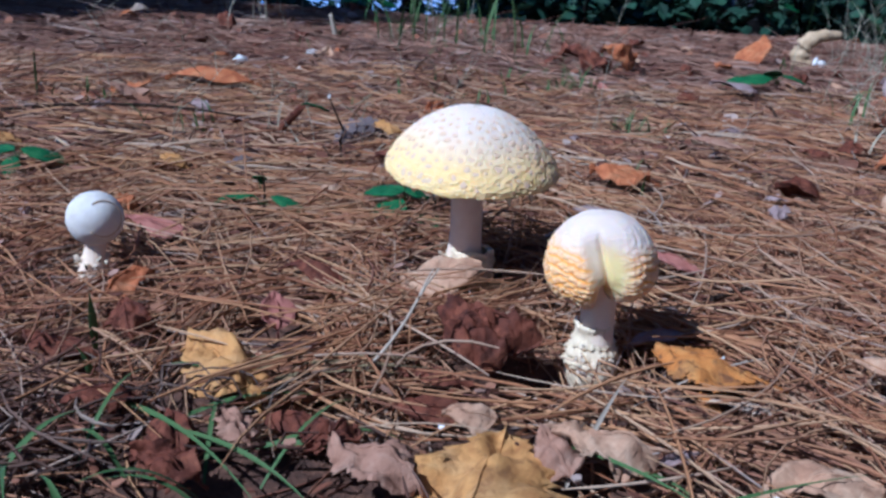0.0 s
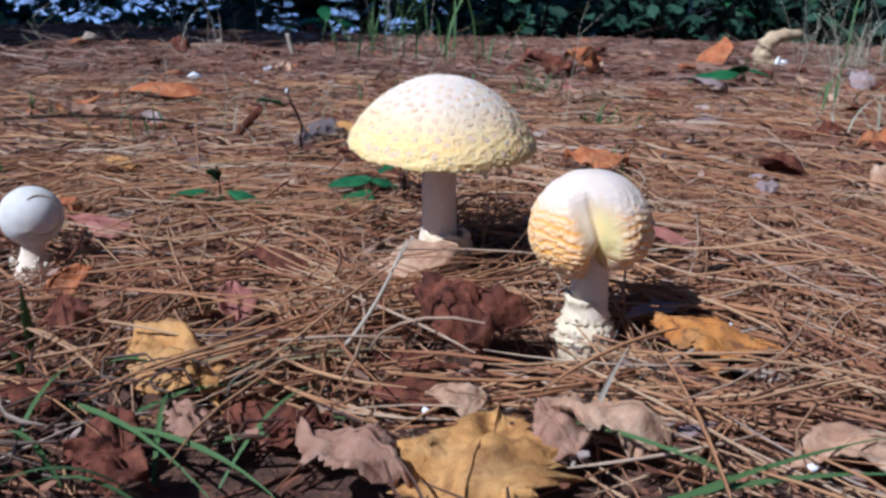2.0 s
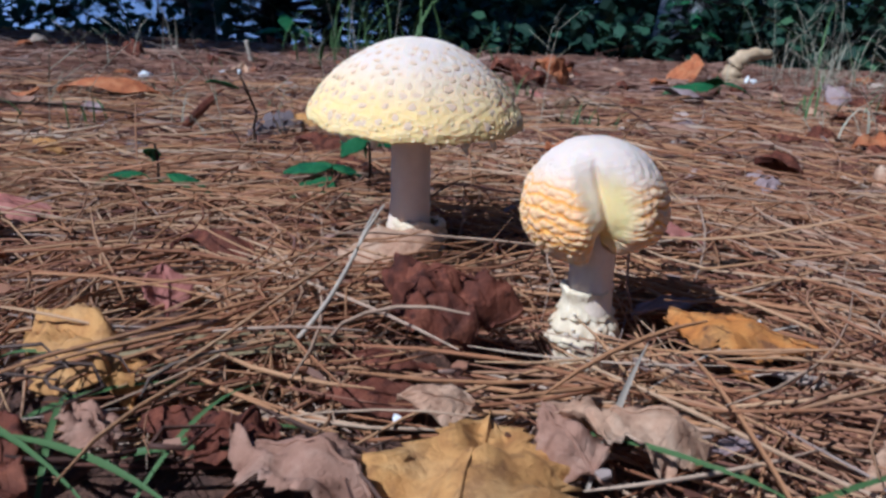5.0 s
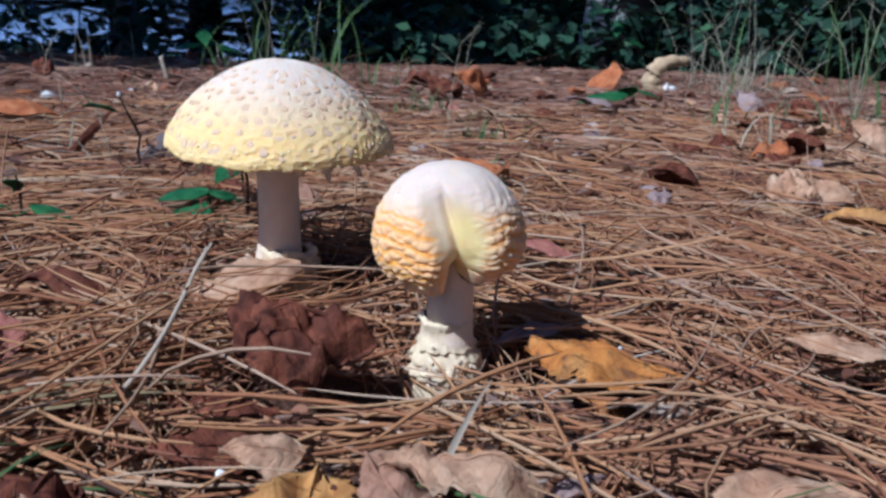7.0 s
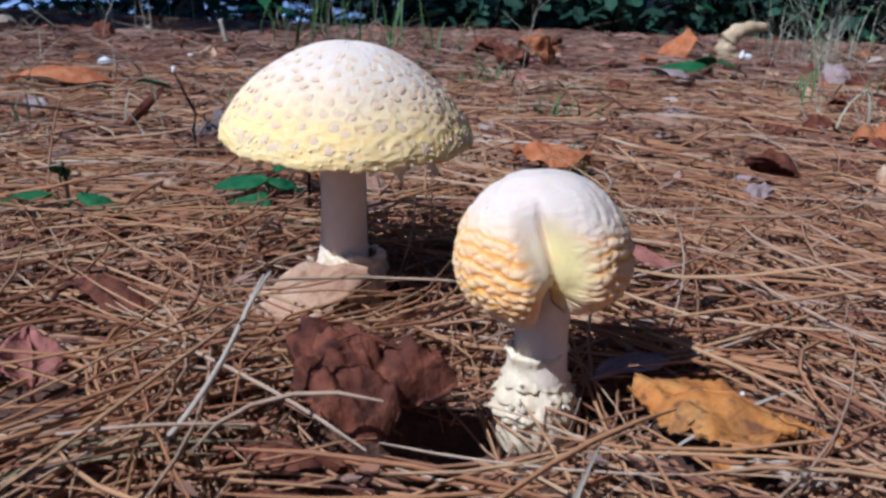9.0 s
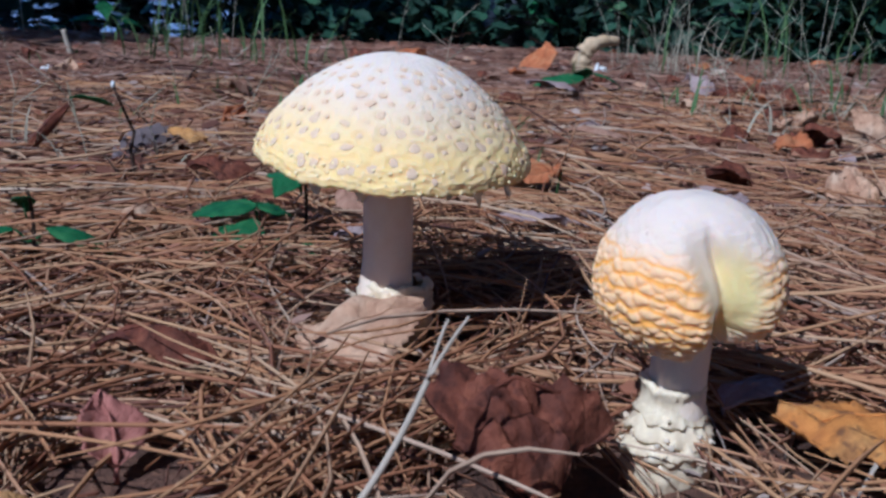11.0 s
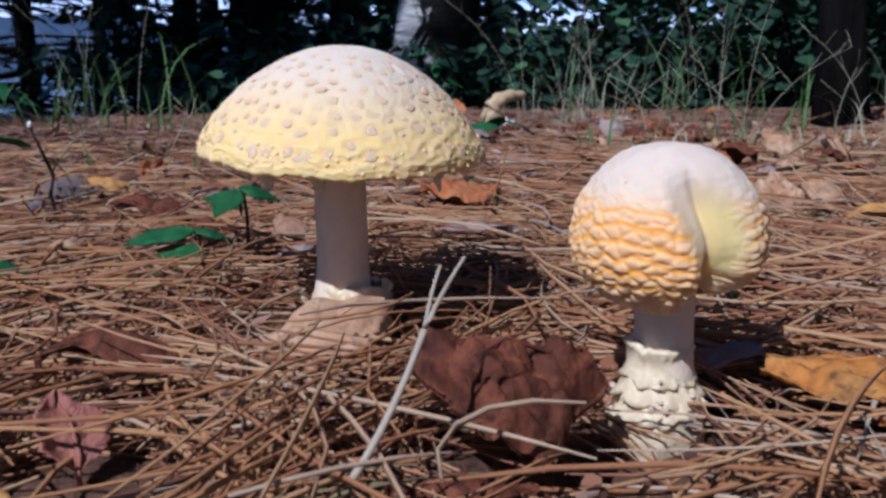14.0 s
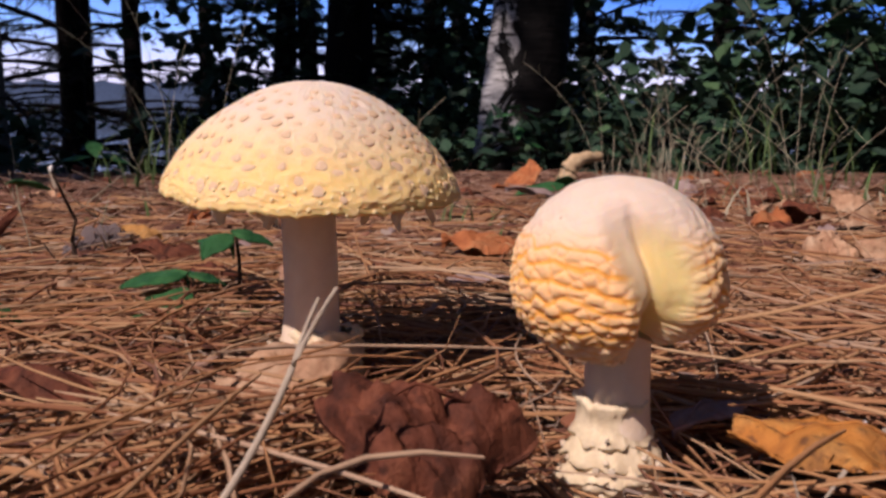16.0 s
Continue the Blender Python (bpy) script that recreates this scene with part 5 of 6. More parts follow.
def grass_blade(p, q, sag, width, material=GRASS, label="single green grass blade among the needles", twist=0.0):
    v, f = blade_strip(p, q, sag, width, 12, twist)
    o = np.array(p, float)
    ob = new("grass_shoot", mesh("grass_shoot", v - o, f, material))
    ob.location = o
    return tagged(ob, label, "grass", "single grass shoots")


def gz(x, y, up=0.0):
    return (x, y, gh(x, y) + up)


grass_blade(gz(-0.118, 0.338, 0.004), gz(-0.035, 0.262, 0.012), (0.004, 0, 0.010), 0.0018, twist=0.5)
grass_blade(gz(-0.080, 0.315, 0.006), gz(-0.030, 0.335, 0.014), (0, 0, 0.006), 0.0030)
grass_blade(gz(-0.045, 0.312, 0.004), gz(0.004, 0.312, 0.010), (0, 0, 0.006), 0.0026)
grass_blade(gz(-0.128, 0.385, 0.000), gz(-0.124, 0.372, 0.030), (0, 0, 0.002), 0.0035)
grass_blade(gz(-0.118, 0.352, 0.000), gz(-0.122, 0.340, 0.026), (0.003, 0, 0.002), 0.0032)
grass_blade(gz(-0.098, 0.352, 0.004), gz(-0.062, 0.340, 0.012), (0, 0, 0.008), 0.0030)
grass_blade(gz(0.060, 0.262, 0.010), gz(0.160, 0.268, 0.016), (0, 0, 0.006), 0.0026)
grass_blade(gz(0.075, 0.300, 0.008), gz(0.096, 0.272, 0.012), (0, 0, 0.004), 0.0022)
grass_blade(gz(-0.075, 0.560, 0.004), gz(-0.115, 0.545, 0.010), (0, 0, 0.008), 0.0040)
grass_blade(gz(0.150, 0.385, 0.012), gz(0.080, 0.330, 0.012), (0, 0, 0.004), 0.0014, STRAW, "pale dry stalk lying over needles")
grass_blade(gz(-0.120, 0.610, 0.010), gz(0.000, 0.620, 0.012), (0, 0, 0.004), 0.0028, STRAW, "yellowish dry blade lying on needles")
for x0, y0, x1, y1, wd in ((-0.070, 0.343, 0.006, 0.358, 0.0020), (-0.064, 0.352, 0.016, 0.362, 0.0015), (-0.056, 0.338, 0.002, 0.352, 0.0015), (-0.074, 0.352, -0.006, 0.354, 0.0013), (-0.048, 0.346, 0.020, 0.356, 0.0018)):
    grass_blade(gz(x0, y0, 0.013), gz(x1, y1, 0.014), (0, 0, 0.004), wd * 0.75, YELLOW_GRASS, "yellowed grass blade lying across the needles", 0.5)
grass_blade(gz(0.053, 0.304, 0.016), gz(0.097, 0.262, 0.016), (0, 0, 0.003), 0.0016, GRASS, "single green grass blade among the needles", 0.4)
grass_blade(gz(0.055, 0.284, 0.012), gz(0.082, 0.334, 0.026), (0, 0, 0.003), 0.0018, STRAW, "pale dry stalk lying over needles", 0.6)
grass_blade(gz(-0.072, 0.303, 0.014), gz(-0.020, 0.262, 0.014), (0.003, 0, 0.004), 0.0017, twist=0.5)
grass_blade(gz(-0.048, 0.298, 0.010), gz(-0.010, 0.296, 0.012), (0, 0.002, 0.003), 0.0020, twist=0.6)
grass_blade(gz(0.050, 0.246, 0.014), gz(0.150, 0.288, 0.018), (0, 0, 0.004), 0.0016, twist=0.4)


def tuft(x, y, count, height, spread, material, label, seed, width=0.003, lean=0.6, stems=0):
    rng = random.Random(seed)
    m = thing("grass_tuft", pose(x, y, gh(x, y)), label, "grass", "grass tufts")
    for k in range(count):
        a, h = rng.uniform(0, 6.28), height * rng.uniform(0.25, 1.0)
        bx, by = rng.gauss(0, spread), rng.gauss(0, spread)
        reach = h * rng.uniform(0.15, lean)
        p = np.array([bx, by, gh(x + bx, y + by) - gh(x, y) - 0.002])
        q = p + np.array([reach * math.cos(a), reach * math.sin(a), h * rng.uniform(0.55, 1.0)])
        part("blade", mesh("blade", *blade_strip(p, q, (-reach * 0.25 * math.cos(a), -reach * 0.25 * math.sin(a), h * 0.16), width * rng.uniform(0.6, 1.2), 7), material), m)
    for k in range(stems):
        a, h = rng.uniform(0, 6.28), height * rng.uniform(0.9, 1.7)
        bx, by = rng.gauss(0, spread), rng.gauss(0, spread)
        p = (bx, by, gh(x + bx, y + by) - gh(x, y) - 0.002)
        tip = h * rng.uniform(0.1, 0.9)
        q = (bx + tip * math.cos(a), by + tip * math.sin(a), h)
        c = curve_through(p, q, (-0.2 * tip * math.cos(a), -0.2 * tip * math.sin(a), h * 0.08), 9)
        out = [tube(c, np.linspace(0.00042, 0.00020, 9) * (0.6 + 0.4 * y), 5)]
        for j in range(4):
            b = rng.uniform(0, 6.28)
            e = c[5 + j]
            out.append(tube(curve_through(e, e + np.array([0.02 * math.cos(b), 0.02 * math.sin(b), 0.016]), (0, 0, 0), 4), [0.0003, 0.0003, 0.00025, 0.00015], 4))
        part("stem", mesh("stem", *join(out), DRY_GRASS), m)
    return m


rng = random.Random(91)
for k in range(20):
    bx, by, ba, bl = rng.uniform(-0.165, -0.03), rng.uniform(0.215, 0.290), rng.uniform(0, 6.28), rng.uniform(0.02, 0.05)
    grass_blade(gz(bx, by, 0.006), gz(bx + bl * math.cos(ba), by + bl * math.sin(ba), rng.uniform(0.012, 0.024)), (0, 0, 0.008), rng.uniform(0.0014, 0.0028))
green, dry = "tuft of thin green grass in the needles", "tuft of pale dry grass stems"
tuft(0.184, 0.872, 34, 0.046, 0.016, GRASS, "short sparse green tuft on the needles", 1, 0.0016, 1.0)
tuft(0.160, 1.185, 44, 0.052, 0.022, GRASS, "short sparse green tuft on the needles", 2, 0.0022, 1.3)
tuft(0.152, 0.874, 3, 0.060, 0.004, DRY_GRASS, "single tall dry stem", 3, 0.0012, 0.2, 1)
tuft(0.020, 1.05, 6, 0.050, 0.03, GRASS, green, 4, 0.003, 0.5, 2)
tuft(0.053, 1.16, 8, 0.060, 0.04, GRASS, green, 5, 0.004, 0.6, 1)
tuft(0.020, 1.700, 30, 0.230, 0.06, GRASS, green, 6, 0.0034, 1.0, 4)
tuft(-0.005, 2.150, 16, 0.240, 0.08, GRASS, green, 7, 0.0042, 0.8, 1)
tuft(0.385, 0.810, 12, 0.060, 0.022, DRY_GRASS, dry, 8, 0.002, 0.9, 3)
tuft(0.540, 0.930, 16, 0.090, 0.035, GRASS, green, 9, 0.0030, 0.8, 2)
tuft(0.560, 0.960, 70, 0.055, 0.06, DRY_GRASS, dry, 10, 0.0022, 1.6, 5)
tuft(0.640, 0.830, 64, 0.060, 0.06, DRY_GRASS, dry, 11, 0.0022, 1.5, 5)
tuft(0.720, 0.980, 8, 0.100, 0.05, DRY_GRASS, dry, 12, 0.002, 1.2, 2)
tuft(0.665, 1.100, 6, 0.120, 0.03, GRASS, green, 13, 0.0036, 1.2, 2)
tuft(0.480, 1.060, 10, 0.100, 0.04, GRASS, green, 14, 0.003, 0.9, 3)
tuft(0.740, 1.640, 48, 0.150, 0.05, DRY_GRASS, dry, 15, 0.0013, 1.2, 4)
tuft(0.820, 1.760, 48, 0.180, 0.07, DRY_GRASS, dry, 16, 0.0013, 1.3, 4)
tuft(0.930, 1.700, 9, 0.250, 0.08, GRASS, green, 17, 0.0030, 1.9, 1)
tuft(1.060, 1.640, 8, 0.280, 0.10, GRASS, green, 18, 0.0030, 1.9, 1)
tuft(1.200, 1.900, 9, 0.330, 0.12, GRASS, green, 19, 0.0040, 1.9, 1)
tuft(1.000, 1.330, 7, 0.200, 0.06, GRASS, green, 20, 0.0030, 1.9, 2)
tuft(1.120, 1.180, 8, 0.100, 0.06, DRY_GRASS, dry, 21, 0.003, 1.2, 2)
tuft(-0.420, 1.850, 14, 0.144, 0.08, DRY_GRASS, dry, 24, 0.003, 0.6, 1)
tuft(-0.250, 2.200, 6, 0.080, 0.10, DRY_GRASS, dry, 25, 0.003, 0.8, 1)
tuft(-0.340, 0.930, 10, 0.070, 0.03, GRASS, green, 26, 0.003, 0.9, 1)
tuft(-0.210, 0.760, 9, 0.060, 0.03, GRASS, green, 27, 0.002, 0.9, 1)
tuft(1.450, 1.750, 8, 0.288, 0.12, GRASS, green, 29, 0.0054, 1.2, 1)
tuft(1.500, 1.350, 7, 0.240, 0.10, GRASS, green, 30, 0.0042, 1.2, 1)
tuft(0.180, 1.560, 6, 0.112, 0.05, GRASS, green, 33, 0.004, 0.6, 1)


rng = random.Random(17)
for k in range(16):
    ty = rng.uniform(0.62, 1.9)
    tx = 0.06 + 0.25 * ty + rng.uniform(-0.55, 0.55) * ty
    tuft(tx, ty, 7, 0.032 + 0.014 * ty, 0.012, GRASS, "sparse green grass sprig in the needles", 120 + k, 0.0016 + 0.0006 * ty, 1.2)
for k in range(14):
    ty = rng.uniform(0.62, 1.5)
    tx = rng.uniform(-0.36, 0.02) * (ty + 0.15)
    tuft(tx, ty, 5, 0.030 + 0.014 * ty, 0.010, (GRASS, DRY_GRASS)[k % 2], ("thin green sprig standing in the needles", "thin dry sprig standing in the needles")[k % 2], 160 + k, 0.0012 + 0.0006 * ty, 0.8, k % 2)


# ---- seedlings ----
def seedling(x, y, leaves, label, height):
    """leaves: rows of height, azimuth, reach, length, width."""
    m = thing("seedling", pose(x, y, gh(x, y)), label, "plant", "green seedlings")
    part("stem", mesh("stem", *tube(curve_through((0, 0, -0.003), (0.002, 0, height), (0.002, 0.001, 0), 8), np.linspace(0.0009, 0.0006, 8), 7), TWIG), m)
    for k, (h, az, reach, ln, wd) in enumerate(leaves):
        v, f, uv, rib = leaf_shape(ln, wd, -0.10, -0.10, 0.06, 0.0, 0.15, 300 + k + int(1000 * abs(x)), 0.0004)
        a = radians(az)
        part("leaf", mesh("leaf", v, f, LEAF_GREEN, uv=uv), m, "", pose(reach * math.cos(a), reach * math.sin(a), h, -12 - 9 * (k % 3), 14 * math.cos(a), az - 90))
        part("leaf_stalk", mesh("leaf_stalk", *tube(curve_through((0.001, 0, h * 0.8), (max(reach - ln * 0.5, 0.001) * math.cos(a), max(reach - ln * 0.5, 0.001) * math.sin(a), h), (0, 0, 0), 5), 0.0004, 5), LEAF_GREEN), m)


seedling(0.006, 0.556, [(0.036, 120, 0.010, 0.020, 0.014), (0.037, 350, 0.008, 0.016, 0.011), (0.035, 230, 0.009, 0.016, 0.012)], "small green seedling behind the large mushroom", 0.036)
seedling(-0.010, 0.566, [(0.021, 165, 0.012, 0.027, 0.018), (0.020, 20, 0.009, 0.018, 0.013), (0.014, 250, 0.012, 0.018, 0.013), (0.009, 300, 0.018, 0.018, 0.013), (0.007, 330, 0.026, 0.018, 0.012), (0.012, 215, 0.016, 0.018, 0.012)], "low green seedling with broad leaves", 0.021)
seedling(0.430, 1.230, [(0.030, 175, 0.035, 0.062, 0.036), (0.030, 20, 0.035, 0.056, 0.024), (0.034, 90, 0.020, 0.040, 0.026)], "green seedling with broad leaflets on the needles", 0.030)
seedling(-0.092, 0.548, [(0.020, 190, 0.014, 0.022, 0.010), (0.019, 340, 0.020, 0.024, 0.010), (0.030, 90, 0.004, 0.018, 0.008)], "tiny sprout with narrow green leaves", 0.034)
seedling(-0.258, 0.610, [(0.022, 160, 0.016, 0.030, 0.018), (0.021, 10, 0.018, 0.030, 0.018), (0.016, 280, 0.014, 0.022, 0.012)], "low green seedling in the needles", 0.016)
seedling(0.780, 2.350, [(0.17, 160, 0.04, 0.06, 0.035), (0.17, 20, 0.04, 0.06, 0.035), (0.13, 250, 0.04, 0.06, 0.03), (0.19, 100, 0.03, 0.05, 0.03), (0.10, 330, 0.04, 0.06, 0.03)], "leafy green seedling at the edge of the wood", 0.18)
seedling(-0.160, 2.050, [(0.06, 160, 0.04, 0.07, 0.04), (0.06, 10, 0.04, 0.07, 0.04), (0.08, 280, 0.03, 0.06, 0.03)], "low leafy plant at the edge of the wood", 0.08)
seedling(1.240, 1.560, [(0.02, 160, 0.04, 0.08, 0.05), (0.03, 10, 0.04, 0.07, 0.05), (0.04, 280, 0.03, 0.06, 0.04)], "pale green leafy plant on the floor", 0.05)


# ---- cones, pale bits, twigs ----
def pine_cone(x, y, yaw, length, seed):
    fat = length * 0.19
    m = thing("pine_cone", pose(x, y, gh(x, y) + fat, 0, 88, yaw), "weathered grey pine cone lying on the needles", "pine cone", "pine cones")
    t = np.linspace(0, 1, 10)
    part("core", mesh("core", *tube(np.stack([0 * t, 0 * t, (t - 0.5) * length], -1), fat * 0.5 * np.sin(np.pi * (0.15 + 0.75 * t)), 10), CONE), m)
    p = np.array([[0.25, 0, 0], [0.9, 0.34, 0.40], [1.12, 0, 0.55], [0.9, -0.34, 0.40]])
    q = p + np.array([0, 0, 0.10])
    one = mesh("scale", np.concatenate([p, q]), [[3, 2, 1, 0], [4, 5, 6, 7], [0, 1, 5, 4], [1, 2, 6, 5], [2, 3, 7, 6], [3, 0, 4, 7]], CONE, smooth=False)
    rng = random.Random(seed)
    for k in range(56):
        r = fat * math.sin(math.pi * (0.12 + 0.8 * k / 56)) * rng.uniform(0.9, 1.1)
        part("scale", one, m, place=pose(0, 0, (k / 56 - 0.5) * length, 0, 0, k * 137.5) @ Matrix.Scale(r, 4))


pine_cone(-0.058, 0.790, 62, 0.062, 1)
pine_cone(-0.125, 0.640, 80, 0.050, 2)
pine_cone(0.176, 0.450, 70, 0.014, 3)


def white_bit(x, y, sx, sy, sz, seed, label, up=0.012):
    ob = new("white_scrap", crumb_mesh("white_scrap", SCRAP, seed))
    ob.matrix_basis = pose(x, y, gh(x, y) + up, 0, 0, seed * 37) @ Matrix.Diagonal((sx, sy, sz, 1))
    tagged(ob, label, "mushroom scrap", "white scraps")


white_bit(-0.252, 1.237, 0.012, 0.008, 0.011, 1, "small white mushroom scrap on the needles")
white_bit(-0.180, 1.390, 0.012, 0.010, 0.008, 2, "small white mushroom scrap on the needles")
white_bit(0.016, 0.318, 0.0018, 0.0016, 0.0014, 3, "tiny white crumb on the needles")
white_bit(0.119, 0.279, 0.0020, 0.0016, 0.0016, 4, "tiny white crumb on the needles")
white_bit(-0.165, 1.175, 0.004, 0.004, 0.007, 5, "small white mushroom scrap on the needles")
white_bit(0.126, 0.3685, 0.0016, 0.0008, 0.0012, 6, "tiny white crumb lying on an orange leaf", 0.0195)
stem_thing("pale_stub", "pale grey twig stub standing in the needles", "twig", curve_through(gz(-0.184, 1.73), gz(-0.196, 1.73, 0.050)), 0.004, 0.0035, STRAW)


def loose_twigs():
    rng = random.Random(55)
    rows = [(0.165, 0.455, 20, 0.055), (0.40, 0.70, 15, 0.14), (-0.24, 0.80, 8, 0.22), (0.24, 1.05, 5, 0.12), (-0.30, 0.62, 170, 0.08), (0.42, 0.66, 160, 0.10)]
    for k in range(14):
        y = rng.uniform(0.7, 2.2)
        rows.append((0.1 + 0.2 * y + rng.uniform(-0.5, 0.5) * y, y, rng.uniform(0, 180), rng.uniform(0.06, 0.2)))
    for x, y, yaw, ln in rows:
        a = radians(yaw)
        dx, dy = ln / 2 * math.cos(a), ln / 2 * math.sin(a)
        stem_thing("fallen_twig", "dark thin fallen twig on the needles", "twig", curve_through(gz(x - dx, y - dy, 0.012), gz(x + dx, y + dy, 0.014), (0.01 * ln, 0.03 * ln, 0.04 * ln)), 0.0016, 0.0008, TWIG, "fallen twigs")


loose_twigs()


# ---- trees ----
def conifer(x, y, r, height, label, seed, low=0.5, branches=26, reach=1.2, lean=(0, 0), material=SHADE_BARK, tufts=9, needle=0.004, skew=1.9):
    rng = random.Random(seed)
    base = gh(x, y)
    m = thing("pine_tree", pose(x, y, base), label, "tree", "trees at the edge of the wood")
    t = np.linspace(0, 1, 18)
    pts = np.stack([lean[0] * t * height + 0.03 * np.sin(t * 7 + seed), lean[1] * t * height, t * height - 0.05], -1)
    rad = r * (1 - 0.75 * t) * (1 + 0.5 * np.exp(-t * height / 0.12))
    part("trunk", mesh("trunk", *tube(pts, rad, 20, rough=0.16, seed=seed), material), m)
    needles = []
    for k in range(branches):
        h = low + (height - low) * ((k + rng.random()) / branches) ** skew
        a = rng.uniform(0, 6.28)
        ln = reach * (1.05 - 0.75 * h / height) * rng.uniform(0.5, 1.1)
        p = np.array([lean[0] * h, lean[1] * h, h])
        q = p + np.array([ln * math.cos(a), ln * math.sin(a), ln * rng.uniform(-0.25, 0.12)])
        c = curve_through(p, q, (0, 0, 0.05 * ln), 8)
        limb = [tube(c, np.linspace(0.016, 0.004, 8) * (0.6 + ln / 2), 5)]
        for j in range(tufts):
            s = rng.uniform(0.25, 1.0)
            e = c[int(s * 7)]
            b = a + rng.choice((-1, 1)) * rng.uniform(0.4, 1.1)
            l2 = ln * rng.uniform(0.15, 0.35)
            e2 = e + np.array([l2 * math.cos(b), l2 * math.sin(b), rng.uniform(-0.12, 0.04)])
            limb.append(tube(curve_through(e, e2, (0, 0, 0.01), 4), [0.005, 0.004, 0.003, 0.0015], 4))
            if rng.random() < 0.28:
                continue
            needles.append((e, e2))
        part("limb", mesh("limb", *join(limb), SHADE_BARK), m)
    ends = np.array(needles)
    gen = np.random.RandomState(seed)
    a0, a1 = np.repeat(ends[:, 0], 26, 0), np.repeat(ends[:, 1], 26, 0)
    o = a0 + (a1 - a0) * gen.uniform(0.2, 1.05, (len(a0), 1))
    d = gen.normal(0, 1, o.shape) * np.array([1, 1, 0.6])
    d *= gen.uniform(0.04, 0.10, (len(o), 1)) / np.linalg.norm(d, axis=1)[:, None]
    w1 = np.cross(d, [0.3, 0.2, 1.0])
    w1 *= needle / (np.linalg.norm(w1, axis=1)[:, None] + 1e-6)
    v = np.stack([o - w1, o + w1, o + d], 1).reshape(-1, 3)
    f = np.arange(len(v)).reshape(-1, 3)
    tagged(part("crown", mesh("crown", v, f, CONIFER, smooth=False), m), kind="stuff")
    return m


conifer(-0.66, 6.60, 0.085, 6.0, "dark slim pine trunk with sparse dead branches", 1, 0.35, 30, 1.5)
conifer(-0.815, 5.00, 0.062, 6.0, "pine trunk with the light put into its grey bark colour", 28, 1.6, 16, 1.2, material=LIT_BARK)
conifer(-0.28, 7.20, 0.075, 6.0, "dark slim pine trunk by the lake", 2, 0.5, 28, 1.4)
conifer(-1.02, 6.10, 0.090, 6.5, "dark slim pine trunk by the lake", 3, 0.5, 26, 1.3)
conifer(0.68, 6.20, 0.080, 6.0, "dark pine trunk among shrubs", 4, 0.4, 30, 1.4)
conifer(0.80, 4.70, 0.120, 6.5, "thick dark pine trunk", 5, 0.9, 24, 1.4)
conifer(0.20, 8.20, 0.060, 5.5, "slim far pine by the lake", 6, 0.3, 30, 1.5)
conifer(1.70, 6.60, 0.090, 6.5, "dark pine among the shrubs", 7, 0.3, 30, 1.6)
conifer(2.64, 4.50, 0.035, 5.0, "thin dark young tree", 8, 0.9, 18, 1.0)
conifer(1.010, 1.300, 0.032, 3.2, "young dark tree trunk rising from the needle floor", 9, 1.3, 16, 0.8, skew=1.0)
# Unseen pines, added so that their crowns shade the ground and wood behind.
conifer(-2.90, 3.00, 0.150, 7.5, "unseen large pine with a dense crown, added to shade the wood", 10, 2.9, 70, 2.7, tufts=24, needle=0.022, skew=1.0)
conifer(-1.90, 2.70, 0.150, 7.5, "unseen large pine with a dense crown, added to shade the wood", 11, 2.6, 80, 2.5, tufts=24, needle=0.022, skew=1.0)
conifer(-2.70, 1.80, 0.140, 7.5, "unseen large pine with a dense crown, added to shade the wood", 20, 2.8, 70, 2.4, tufts=24, needle=0.022, skew=1.0)
conifer(-3.10, 0.30, 0.100, 5.2, "unseen slim pine with a small dense crown, added to shade the far left", 26, 2.7, 44, 1.0, tufts=24, needle=0.022, skew=1.0)
conifer(1.20, -0.30, 0.150, 7.5, "unseen large pine with a dense crown, added to shade the right side", 18, 3.0, 70, 2.3, tufts=24, needle=0.022, skew=1.0)
# More unseen pines, added to cut the sky light from behind and the sides.
for k, (tx, ty) in enumerate(((1.9, -2.6), (3.6, -0.8), (0.2, -3.9), (4.3, 1.3), (-5.4, 0.4))):
    conifer(tx, ty, 0.140, 7.0, "unseen pine added round the clearing to block sky light", 60 + k, 1.5, 60, 2.2, tufts=18, needle=0.022, skew=1.1)
# Another unseen crown added for shade.
conifer(-3.90, 3.40, 0.150, 7.5, "unseen large pine with a dense crown, added to shade the wood", 17, 2.5, 60, 3.0, tufts=16, needle=0.016, skew=1.0)
conifer(-2.20, 5.20, 0.100, 7.0, "dark pine at the edge of the wood", 12, 0.6, 34, 1.8)
conifer(3.60, 6.00, 0.045, 7.0, "slim dark pine at the edge of the wood", 13, 0.9, 20, 1.5)
conifer(3.10, 7.10, 0.090, 6.5, "dense dark pine with low branches by the lake", 27, 0.25, 44, 1.0, tufts=20, needle=0.012, skew=1.9)
conifer(1.00, 7.60, 0.090, 6.5, "dense dark pine with low branches by the lake", 21, 0.05, 44, 1.3, tufts=20, needle=0.010, skew=1.9)
conifer(1.75, 8.30, 0.090, 6.5, "dense dark pine with low branches by the lake", 22, 0.05, 44, 1.3, tufts=20, needle=0.010, skew=1.9)
conifer(2.50, 8.60, 0.090, 6.5, "dense dark pine with low branches by the lake", 23, 0.05, 44, 1.3, tufts=20, needle=0.010, skew=1.9)
conifer(1.10, 5.90, 0.050, 5.5, "slim dark pine behind the birch", 24, 0.1, 40, 0.9, tufts=16, needle=0.007, skew=1.9)
